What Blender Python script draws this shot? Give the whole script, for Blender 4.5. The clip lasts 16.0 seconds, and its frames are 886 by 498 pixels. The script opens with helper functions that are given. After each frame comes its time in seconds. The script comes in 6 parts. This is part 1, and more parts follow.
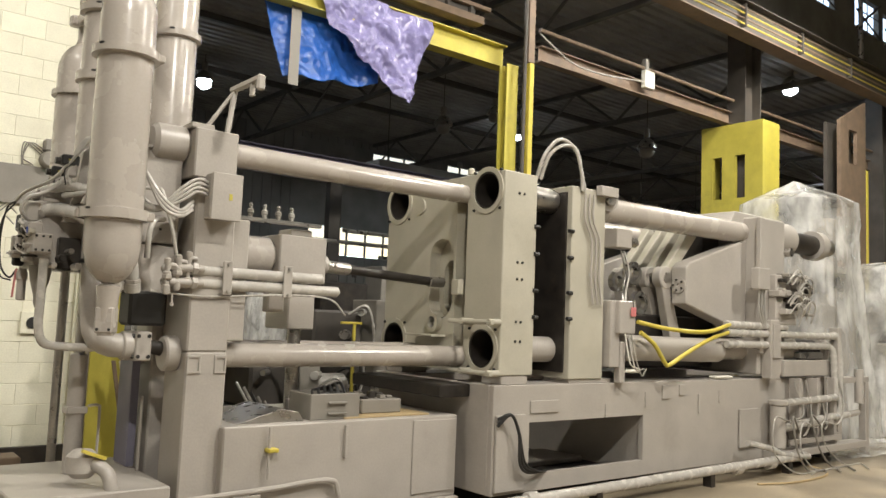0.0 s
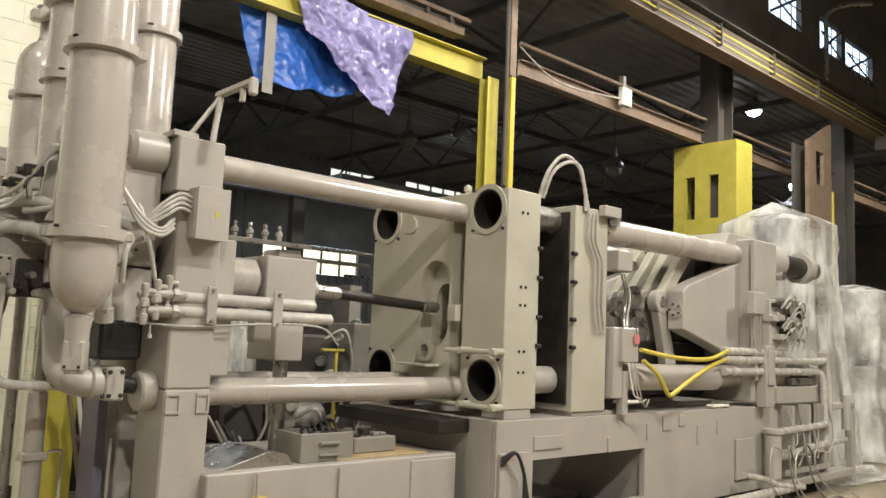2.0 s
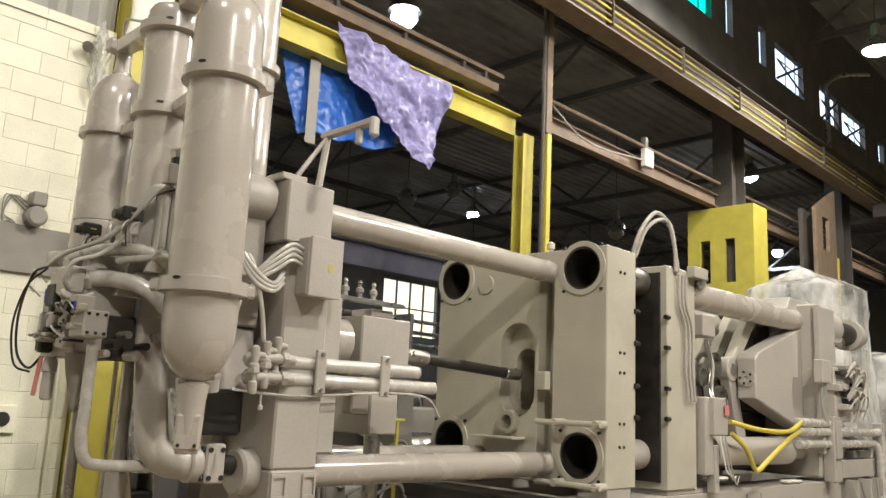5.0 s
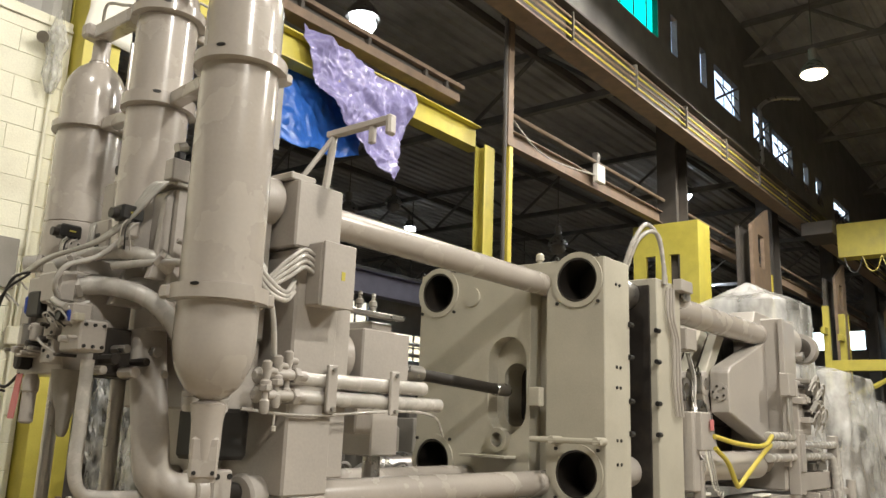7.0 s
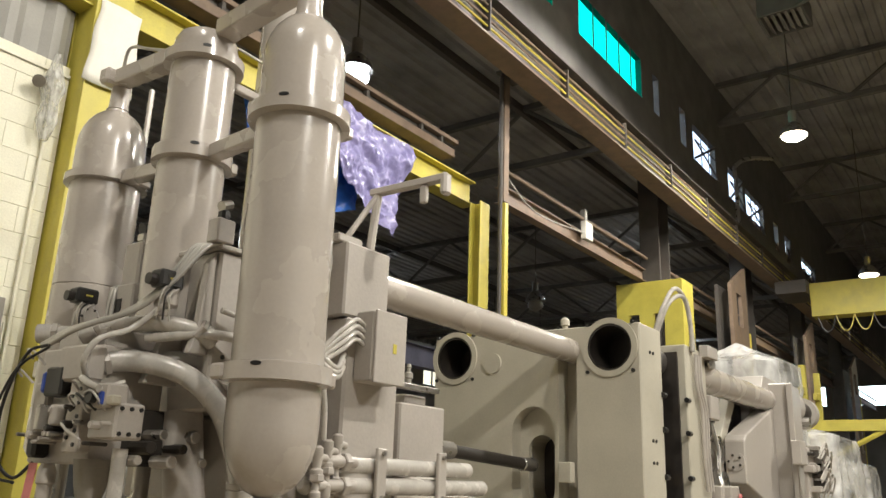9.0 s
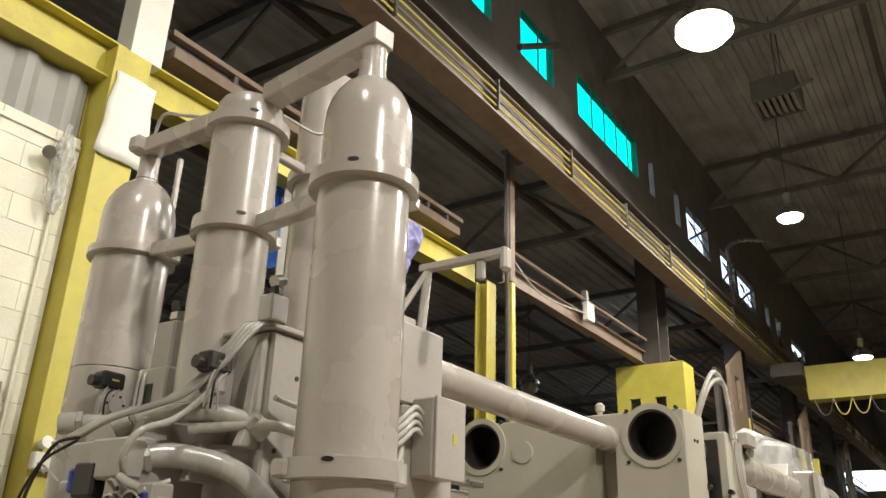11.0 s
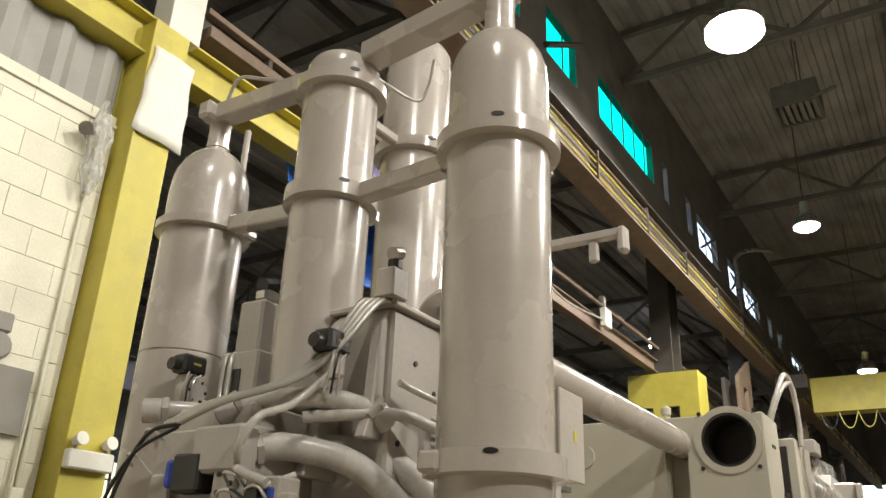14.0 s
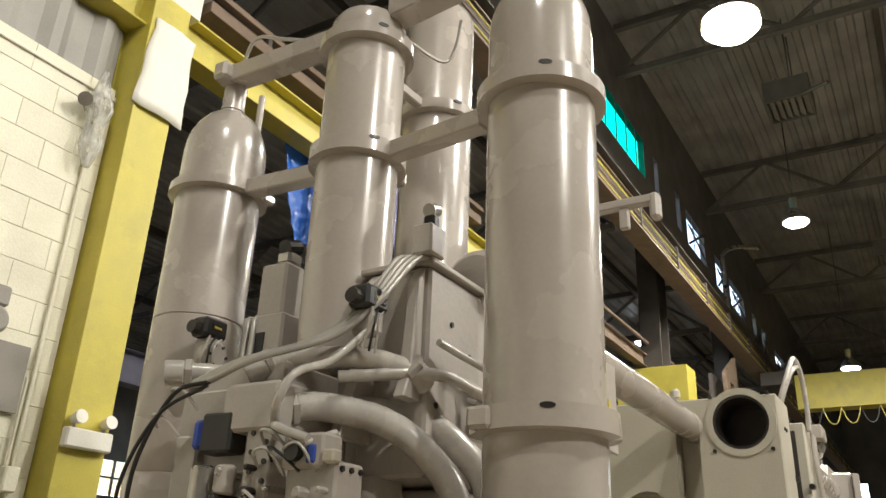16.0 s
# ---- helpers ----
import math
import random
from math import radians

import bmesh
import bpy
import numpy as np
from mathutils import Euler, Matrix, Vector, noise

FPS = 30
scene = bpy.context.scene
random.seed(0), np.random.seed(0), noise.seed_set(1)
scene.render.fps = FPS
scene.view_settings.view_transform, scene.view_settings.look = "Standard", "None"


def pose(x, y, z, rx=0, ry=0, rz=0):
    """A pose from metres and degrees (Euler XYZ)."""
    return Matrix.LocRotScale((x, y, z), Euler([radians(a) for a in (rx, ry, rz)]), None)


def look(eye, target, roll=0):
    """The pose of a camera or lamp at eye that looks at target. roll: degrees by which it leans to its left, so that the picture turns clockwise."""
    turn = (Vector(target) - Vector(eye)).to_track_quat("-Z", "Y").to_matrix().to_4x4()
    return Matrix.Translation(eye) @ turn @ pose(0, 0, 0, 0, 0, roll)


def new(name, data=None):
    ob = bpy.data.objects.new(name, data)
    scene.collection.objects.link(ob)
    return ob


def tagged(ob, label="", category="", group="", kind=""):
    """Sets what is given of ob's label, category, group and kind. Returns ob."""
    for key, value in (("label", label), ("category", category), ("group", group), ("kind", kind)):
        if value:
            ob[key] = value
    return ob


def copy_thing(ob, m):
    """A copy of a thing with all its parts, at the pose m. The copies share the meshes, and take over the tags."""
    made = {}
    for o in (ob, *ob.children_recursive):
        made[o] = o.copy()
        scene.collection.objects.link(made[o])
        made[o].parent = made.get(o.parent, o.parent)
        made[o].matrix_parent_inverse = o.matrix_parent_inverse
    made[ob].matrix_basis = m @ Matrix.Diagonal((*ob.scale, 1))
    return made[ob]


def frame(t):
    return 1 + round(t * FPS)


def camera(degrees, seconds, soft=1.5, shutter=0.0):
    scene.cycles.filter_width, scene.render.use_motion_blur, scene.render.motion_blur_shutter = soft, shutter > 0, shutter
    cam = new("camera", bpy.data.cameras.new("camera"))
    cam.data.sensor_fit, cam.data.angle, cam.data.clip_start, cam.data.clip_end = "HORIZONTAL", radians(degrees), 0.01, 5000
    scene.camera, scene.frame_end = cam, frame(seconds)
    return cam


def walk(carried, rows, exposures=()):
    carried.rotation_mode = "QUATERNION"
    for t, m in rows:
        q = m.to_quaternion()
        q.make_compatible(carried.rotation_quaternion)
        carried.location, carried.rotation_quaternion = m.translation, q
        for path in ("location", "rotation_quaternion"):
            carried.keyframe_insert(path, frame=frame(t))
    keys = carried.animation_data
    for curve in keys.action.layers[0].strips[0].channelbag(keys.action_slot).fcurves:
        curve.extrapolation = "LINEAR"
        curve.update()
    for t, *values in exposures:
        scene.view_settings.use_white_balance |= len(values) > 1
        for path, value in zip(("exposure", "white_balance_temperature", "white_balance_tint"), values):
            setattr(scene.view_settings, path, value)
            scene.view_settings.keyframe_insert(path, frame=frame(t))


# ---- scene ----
cam = camera(58.0, 16.0)
PATH = [
    (0, (-0.15, 0.124, 1.742), (1.097, 1.678, 1.919), 2.3),
    (0.5, (-0.193, 0.271, 1.754), (1.094, 1.791, 1.934), 2.4),
    (1, (-0.19, 0.424, 1.782), (1.134, 1.912, 1.964), 2.3),
    (1.5, (-0.163, 0.572, 1.812), (1.179, 2.043, 1.999), 2.3),
    (2, (-0.129, 0.807, 1.838), (1.212, 2.274, 2.058), 2.4),
    (2.5, (-0.179, 1.01, 1.841), (1.164, 2.47, 2.095), 2.3),
    (3, (-0.302, 1.236, 1.861), (1.04, 2.69, 2.151), 2.3),
    (3.5, (-0.414, 1.351, 1.849), (0.914, 2.81, 2.179), 1.8),
    (4, (-0.416, 1.583, 1.857), (0.918, 3.031, 2.208), 2.2),
    (6.5, (-0.663, 2.299, 1.816), (0.839, 3.553, 2.228), 2.3),
    (7, (-0.652, 2.506, 1.828), (0.867, 3.736, 2.254), 2.1),
    (7.5, (-0.659, 2.663, 1.861), (0.865, 3.882, 2.298), 2.1),
    (8, (-0.69, 2.842, 1.897), (0.85, 4.03, 2.364), 2.0),
    (8.5, (-0.72, 2.992, 1.934), (0.837, 4.138, 2.447), 2.0),
    (9, (-0.707, 3.104, 1.969), (0.849, 4.231, 2.524), 2.0),
    (9.5, (-0.668, 3.23, 1.999), (0.872, 4.341, 2.627), 1.8),
    (10, (-0.63, 3.358, 2.013), (0.892, 4.451, 2.712), 1.5),
    (12.5, (-0.822, 3.873, 2.045), (0.72, 4.888, 2.815), 2.4),
    (13, (-0.771, 3.991, 2.046), (0.772, 5.006, 2.813), 2.4),
    (13.5, (-0.722, 4.115, 2.027), (0.823, 5.125, 2.798), 2.3),
    (14, (-0.692, 4.217, 2.011), (0.853, 5.224, 2.784), 2.3),
    (14.5, (-0.694, 4.298, 1.977), (0.85, 5.303, 2.754), 2.2),
    (15, (-0.703, 4.381, 1.969), (0.843, 5.385, 2.744), 2.2),
    (15.5, (-0.691, 4.441, 1.953), (0.864, 5.432, 2.727), 2.3),
    (16, (-0.662, 4.456, 1.915), (0.91, 5.422, 2.689), 2.3),
]
walk(cam, [(t, look(eye, target, roll)) for t, eye, target, roll in PATH])

# ---- world, lights ----
FZ = 0.12                      # floor level
CY = 6.12                      # machine centre line
scene.view_settings.exposure = 0.0
world = bpy.data.worlds.new("world")
scene.world = world
world.use_nodes = True
sky = world.node_tree.nodes.new("ShaderNodeTexSky")
sky.sky_type, sky.sun_disc, sky.sun_elevation, sky.sun_rotation = "NISHITA", False, radians(35), radians(150)
wbg = world.node_tree.nodes["Background"]
wbg.inputs[1].default_value = 0.9
world.node_tree.links.new(sky.outputs[0], wbg.inputs[0])
sun = new("sun", bpy.data.lights.new("sun", "SUN"))
sun.data.energy, sun.data.angle, sun.data.color = 2.5, radians(0.5), (1, 0.95, 0.86)
sun.matrix_world = look((0, 0, 30), (6, 11, 20))


def lamp_light(x, y, z, watts, colour):
    ob = new("lamp_light", bpy.data.lights.new("lamp_light", "SPOT"))
    ob.data.shadow_soft_size, ob.data.energy, ob.data.color = 0.15, watts, colour
    ob.data.spot_size, ob.data.spot_blend = radians(172), 0.25
    ob.matrix_world = pose(x, y, z)
    return ob


WARM, COOL = (1, 0.955, 0.87), (0.80, 0.90, 1.0)
LAMPS = [  # x, y, z of the reflector's mouth, watts, colour
    (9.11, 5.87, 9.37, 1300, WARM), (14.36, 5.92, 8.44, 800, WARM), (22.2, 5.9, 7.5, 450, WARM),
    # Four lamps out of view, added and powered to light the machine.
    (4.3, 0.6, 9.4, 2100, WARM), (-2.4, 3.8, 9.4, 850, WARM), (-1.5, -3.4, 9.4, 2300, WARM), (10.5, -1.8, 9.4, 2400, WARM),
    # The last two of these are added to lift the dark side bay.
    (20.1, 10.75, 8.35, 260, COOL), (6.71, 10.1, 7.45, 140, COOL), (18.9, 19.8, 8.2, 260, COOL), (30, 14, 8.2, 260, COOL), (8, 21, 8.0, 220, COOL)]
for lx, ly, lz, lw, lc in LAMPS:
    lamp_light(lx, ly, lz - 0.3, lw, lc)


# ---- materials ----
def material(name, colour, rough=0.5, metal=0.0, vary=0.12, scale=6.0, grain=0.04, bump=0.15, fine=90.0, coat=0.0, stain=None, stain_amount=0.0, per_object=0.0):
    m = bpy.data.materials.new(name)
    m.use_nodes = True
    nt = m.node_tree
    n, l = nt.nodes, nt.links
    bsdf = n["Principled BSDF"]
    tc = n.new("ShaderNodeTexCoord")
    big = n.new("ShaderNodeTexNoise"); big.inputs["Scale"].default_value = scale; big.inputs["Detail"].default_value = 6
    small = n.new("ShaderNodeTexNoise"); small.inputs["Scale"].default_value = fine; small.inputs["Detail"].default_value = 3
    geo = n.new("ShaderNodeNewGeometry")
    for t in (big, small):
        l.new(geo.outputs["Position"], t.inputs["Vector"])
    ramp = n.new("ShaderNodeMapRange"); ramp.inputs[1].default_value, ramp.inputs[2].default_value = 0.3, 0.7
    ramp.inputs[3].default_value, ramp.inputs[4].default_value = 1 - vary, 1 + vary
    l.new(big.outputs["Fac"], ramp.inputs[0])
    r2 = n.new("ShaderNodeMapRange"); r2.inputs[1].default_value, r2.inputs[2].default_value = 0.3, 0.7
    r2.inputs[3].default_value, r2.inputs[4].default_value = 1 - grain, 1 + grain
    l.new(small.outputs["Fac"], r2.inputs[0])
    mul = n.new("ShaderNodeMath"); mul.operation = "MULTIPLY"
    l.new(ramp.outputs[0], mul.inputs[0]); l.new(r2.outputs[0], mul.inputs[1])
    fac = mul.outputs[0]
    if per_object:
        oi = n.new("ShaderNodeObjectInfo")
        r3 = n.new("ShaderNodeMapRange"); r3.inputs[3].default_value, r3.inputs[4].default_value = 1 - per_object, 1 + per_object
        l.new(oi.outputs["Random"], r3.inputs[0])
        m3 = n.new("ShaderNodeMath"); m3.operation = "MULTIPLY"
        l.new(fac, m3.inputs[0]); l.new(r3.outputs[0], m3.inputs[1]); fac = m3.outputs[0]
    base = n.new("ShaderNodeMix"); base.data_type = "RGBA"; base.blend_type = "MULTIPLY"; base.inputs[0].default_value = 1
    base.inputs[6].default_value = (*colour, 1)
    comb = n.new("ShaderNodeCombineColor")
    for i in range(3):
        l.new(fac, comb.inputs[i])
    l.new(comb.outputs[0], base.inputs[7])
    out = base.outputs[2]
    if stain:
        st = n.new("ShaderNodeTexNoise"); st.inputs["Scale"].default_value = scale * 0.6; st.inputs["Detail"].default_value = 9; st.inputs["Roughness"].default_value = 0.7
        l.new(geo.outputs["Position"], st.inputs["Vector"])
        sr = n.new("ShaderNodeMapRange"); sr.inputs[1].default_value, sr.inputs[2].default_value = 0.52, 0.72
        sr.inputs[4].default_value = stain_amount
        l.new(st.outputs["Fac"], sr.inputs[0])
        mx = n.new("ShaderNodeMix"); mx.data_type = "RGBA"
        l.new(sr.outputs[0], mx.inputs[0]); l.new(out, mx.inputs[6]); mx.inputs[7].default_value = (*stain, 1)
        out = mx.outputs[2]
    l.new(out, bsdf.inputs["Base Color"])
    rr = n.new("ShaderNodeMapRange"); rr.inputs[1].default_value, rr.inputs[2].default_value = 0.3, 0.7
    rr.inputs[3].default_value, rr.inputs[4].default_value = max(rough - 0.07, 0.02), min(rough + 0.09, 1)
    l.new(big.outputs["Fac"], rr.inputs[0]); l.new(rr.outputs[0], bsdf.inputs["Roughness"])
    bsdf.inputs["Metallic"].default_value = metal
    if coat:
        bsdf.inputs["Coat Weight"].default_value, bsdf.inputs["Coat Roughness"].default_value = coat, 0.12
    if bump:
        bp = n.new("ShaderNodeBump"); bp.inputs["Strength"].default_value, bp.inputs["Distance"].default_value = bump, 0.004
        add = n.new("ShaderNodeMath"); add.operation = "ADD"
        l.new(small.outputs["Fac"], add.inputs[0]); l.new(big.outputs["Fac"], add.inputs[1])
        l.new(add.outputs[0], bp.inputs["Height"]); l.new(bp.outputs[0], bsdf.inputs["Normal"])
    return m


def glow(name, colour, strength):
    m = bpy.data.materials.new(name)
    m.use_nodes = True
    b = m.node_tree.nodes["Principled BSDF"]
    b.inputs["Base Color"].default_value = (*colour, 1)
    b.inputs["Emission Color"].default_value = (*colour, 1)
    b.inputs["Emission Strength"].default_value = strength
    return m


PAINT = material("machine_paint", (0.405, 0.372, 0.333), 0.35, vary=0.07, scale=3, grain=0.035, bump=0.2, fine=60, stain=(0.25, 0.22, 0.18), stain_amount=0.25)
GLOSS = material("gloss_machine_paint", (0.41, 0.37, 0.328), 0.24, vary=0.04, scale=4, grain=0.025, bump=0.05, fine=60, coat=0.5)
PLATE = material("platen_paint", (0.44, 0.412, 0.335), 0.5, vary=0.08, scale=2.5, grain=0.04, bump=0.12, stain=(0.30, 0.26, 0.19), stain_amount=0.3)
STEEL = material("worn_steel", (0.42, 0.40, 0.37), 0.3, 0.9, vary=0.15, scale=9, bump=0.1)
# Dark oily steel; also stands in for shade in bores, gaps and recesses.
DARK = material("oily_dark_steel_and_shade", (0.035, 0.03, 0.026), 0.45, 0.3, vary=0.3, scale=7, bump=0.2, stain=(0.10, 0.075, 0.05), stain_amount=0.4)
BLACK = material("black_rubber", (0.018, 0.017, 0.016), 0.45, vary=0.2, bump=0.1)
YELLOW = material("yellow_paint", (0.50, 0.43, 0.07), 0.5, vary=0.10, scale=4, grain=0.05, stain=(0.22, 0.17, 0.06), stain_amount=0.35)
YELLOWB = material("bright_yellow_plastic", (0.55, 0.45, 0.07), 0.45, vary=0.06)
BLOCK = material("painted_block", (0.72, 0.695, 0.56), 0.65, vary=0.05, scale=3, grain=0.05, bump=0.5, fine=70, stain=(0.55, 0.49, 0.36), stain_amount=0.3, per_object=0.05)
MORTAR = material("painted_mortar", (0.72, 0.69, 0.58), 0.8, vary=0.05, bump=0.4)
FLOOR = material("concrete_floor", (0.27, 0.222, 0.155), 0.38, vary=0.3, scale=1.3, grain=0.08, bump=0.25, fine=40, stain=(0.10, 0.075, 0.05), stain_amount=0.8)
RUST = material("primer_brown_steel", (0.20, 0.142, 0.098), 0.6, vary=0.2, scale=5, stain=(0.09, 0.06, 0.04), stain_amount=0.5)
GIRDER = material("dark_girder_steel", (0.075, 0.066, 0.057), 0.65, vary=0.25, scale=3, stain=(0.12, 0.085, 0.055), stain_amount=0.35)
ROOF = material("roof_deck", (0.27, 0.262, 0.25), 0.6, vary=0.3, scale=1.2, bump=0.2)
SOOT = material("sooty_upper_wall", (0.125, 0.12, 0.113), 0.75, vary=0.3, scale=2, bump=0.2)
WALLD = material("far_wall_panel", (0.22, 0.215, 0.20), 0.7, vary=0.3, scale=0.8, bump=0.2)
CORR = material("grey_fibre_panel", (0.29, 0.28, 0.255), 0.6, vary=0.15, scale=2.5, bump=0.3, stain=(0.25, 0.23, 0.19), stain_amount=0.5)
PAPER = material("white_wrap", (0.70, 0.68, 0.60), 0.6, vary=0.04, bump=0.2)
GREYBOX = material("grey_sheet_metal", (0.24, 0.22, 0.19), 0.5, vary=0.08)
# One tarpaulin in two colours: the second carries the back fold's shade.
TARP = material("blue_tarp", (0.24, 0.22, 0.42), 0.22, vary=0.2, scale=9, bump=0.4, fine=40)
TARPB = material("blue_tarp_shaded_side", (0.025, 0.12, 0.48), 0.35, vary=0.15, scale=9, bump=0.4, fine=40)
WOOD = material("plywood", (0.40, 0.30, 0.16), 0.6, vary=0.15)
BLUE = material("blue_coil", (0.03, 0.07, 0.35), 0.4)
# Bluish window light and blue-grey shade are put into this base colour.
BLUEGREY = material("blue_grey_light_and_shade", (0.20, 0.19, 0.25), 0.5, vary=0.15, scale=2, stain=(0.10, 0.09, 0.09), stain_amount=0.4)
RED = material("red_tag", (0.62, 0.20, 0.20), 0.5)
HOSE = material("painted_hose", (0.46, 0.435, 0.395), 0.24, vary=0.09, scale=12, bump=0.12, coat=0.4)
GALV = material("grey_cable", (0.42, 0.40, 0.36), 0.35, 0.3)
LAMPGLOW = glow("lamp_glow_warm", (1, 0.90, 0.70), 22)
LAMPCOOL = glow("lamp_glow_cool", (0.80, 0.90, 1.0), 22)

PLASTIC = bpy.data.materials.new("clear_plastic_sheet")
PLASTIC.use_nodes = True
_n, _l = PLASTIC.node_tree.nodes, PLASTIC.node_tree.links
_b = _n["Principled BSDF"]
_b.inputs["Base Color"].default_value = (0.84, 0.83, 0.80, 1); _b.inputs["Roughness"].default_value = 0.22
_t = _n.new("ShaderNodeBsdfTransparent"); _t.inputs[0].default_value = (0.93, 0.93, 0.91, 1)
_m = _n.new("ShaderNodeMixShader")
_no = _n.new("ShaderNodeTexNoise"); _no.inputs["Scale"].default_value = 5; _no.inputs["Detail"].default_value = 6
_r = _n.new("ShaderNodeMapRange"); _r.inputs[1].default_value, _r.inputs[2].default_value, _r.inputs[3].default_value, _r.inputs[4].default_value = 0.36, 0.7, 0.12, 0.75
_l.new(_no.outputs[0], _r.inputs[0]); _l.new(_r.outputs[0], _m.inputs[0]); _l.new(_t.outputs[0], _m.inputs[1]); _l.new(_b.outputs[0], _m.inputs[2])
_l.new(_m.outputs[0], _n["Material Output"].inputs[0])
_w = _n.new("ShaderNodeTexNoise"); _w.inputs["Scale"].default_value = 9; _w.inputs["Detail"].default_value = 8; _w.inputs["Distortion"].default_value = 1.5
_u = _n.new("ShaderNodeBump"); _u.inputs["Strength"].default_value, _u.inputs["Distance"].default_value = 0.9, 0.05
_l.new(_w.outputs[0], _u.inputs["Height"]); _l.new(_u.outputs[0], _b.inputs["Normal"])


def tinted(name, colour):
    m = bpy.data.materials.new(name)
    m.use_nodes = True
    n, l = m.node_tree.nodes, m.node_tree.links
    t = n.new("ShaderNodeBsdfTransparent"); t.inputs[0].default_value = (*colour, 1)
    g = n.new("ShaderNodeBsdfGlossy"); g.inputs["Roughness"].default_value = 0.2
    x = n.new("ShaderNodeMixShader"); x.inputs[0].default_value = 0.06
    l.new(t.outputs[0], x.inputs[1]); l.new(g.outputs[0], x.inputs[2]); l.new(x.outputs[0], n["Material Output"].inputs[0])
    return m


GREEN = tinted("green_fibreglass_pane", (0.05, 1.0, 0.72))
# Besides dust, these warm tints dim the sky light and cancel its blue.
CLEAR = tinted("dusty_sky_warming_pane", (1.0, 0.93, 0.86))
DUSTY = tinted("dusty_sky_dimming_pane", (0.75, 0.62, 0.50))


# ---- building tools ----
def part(name, bm, mat, parent=None, label="", smooth=None):
    me = bpy.data.meshes.new(name)
    bm.normal_update()
    if smooth is not None:
        for f in bm.faces:
            f.smooth = True
        for e in bm.edges:
            if len(e.link_faces) == 2 and e.calc_face_angle(0) > radians(smooth):
                e.smooth = False
    bm.to_mesh(me)
    bm.free()
    me.materials.append(mat)
    ob = new(name, me)
    if parent is not None:
        ob.parent = parent
        off = parent.location.copy() if parent.parent is None else Vector((0, 0, 0))
        ob.matrix_parent_inverse = Matrix.Translation(-off)
    if label:
        ob["label"] = label
    return ob


def thing(name, loc, label, category, group="", kind=""):
    return tagged(new(name), label, category, group, kind) if loc is None else _thing(name, loc, label, category, group, kind)


def _thing(name, loc, label, category, group, kind):
    ob = new(name)
    ob.location = loc
    return tagged(ob, label, category, group, kind)


def box(x0, x1, y0, y1, z0, z1, bevel=0.008, bm=None, seg=1):
    own = bmesh.new()
    vs = bmesh.ops.create_cube(own, size=1)["verts"]
    for v in vs:
        v.co = Vector(((x0 + x1) / 2 + v.co.x * (x1 - x0), (y0 + y1) / 2 + v.co.y * (y1 - y0), (z0 + z1) / 2 + v.co.z * (z1 - z0)))
    if bevel:
        bmesh.ops.bevel(own, geom=own.edges[:], offset=min(bevel, 0.45 * min(abs(x1 - x0), abs(y1 - y0), abs(z1 - z0))), segments=seg, affect="EDGES", profile=0.5)
    return merge(bm, own)


def merge(bm, own):
    if bm is None:
        return own
    me = bpy.data.meshes.new("join")
    own.to_mesh(me)
    own.free()
    bm.from_mesh(me)
    bpy.data.meshes.remove(me)
    return bm


def prism(profile, axis, a, b, bevel=0.006, bm=None):
    """profile: 2D points in the two other axes' order; extruded from a to b along axis (0 x, 1 y, 2 z)."""
    own = bmesh.new()
    def at(p, c):
        return [(c, p[0], p[1]), (p[0], c, p[1]), (p[0], p[1], c)][axis]
    lo = [own.verts.new(at(p, a)) for p in profile]
    hi = [own.verts.new(at(p, b)) for p in profile]
    n = len(profile)
    own.faces.new(lo); own.faces.new(hi[::-1])
    for i in range(n):
        own.faces.new((lo[i], hi[i], hi[(i + 1) % n], lo[(i + 1) % n]))
    bmesh.ops.recalc_face_normals(own, faces=own.faces[:])
    if bevel:
        bmesh.ops.bevel(own, geom=own.edges[:], offset=bevel, segments=1, affect="EDGES")
    return merge(bm, own)


def rod(p0, p1, r, seg=24, bm=None, r2=None, bevel=0.0):
    own = bmesh.new()
    p0, p1 = Vector(p0), Vector(p1)
    d = p1 - p0
    q = d.to_track_quat("Z", "Y").to_matrix()
    rings = [(p0, r), (p1, r if r2 is None else r2)]
    if bevel:
        u = d.normalized() * bevel
        rings = [(p0, r - bevel), (p0 + u, r), (p1 - u, r if r2 is None else r2), (p1, (r if r2 is None else r2) - bevel)]
    loops = [[own.verts.new(c + q @ Vector((rr * math.cos(2 * math.pi * i / seg), rr * math.sin(2 * math.pi * i / seg), 0))) for i in range(seg)] for c, rr in rings]
    for a, b in zip(loops, loops[1:]):
        for i in range(seg):
            own.faces.new((a[i], a[(i + 1) % seg], b[(i + 1) % seg], b[i]))
    own.faces.new(loops[0][::-1]); own.faces.new(loops[-1])
    return merge(bm, own)


def lathe(cx, cy, profile, seg=40, bm=None):
    """profile: (radius, z) from the bottom up, turned round a vertical axis."""
    own = bmesh.new()
    loops = []
    for r, z in profile:
        loops.append([own.verts.new((cx + r * math.cos(2 * math.pi * i / seg), cy + r * math.sin(2 * math.pi * i / seg), z)) for i in range(seg)])
    for a, b in zip(loops, loops[1:]):
        for i in range(seg):
            own.faces.new((a[i], a[(i + 1) % seg], b[(i + 1) % seg], b[i]))
    own.faces.new(loops[0][::-1]); own.faces.new(loops[-1])
    return merge(bm, own)


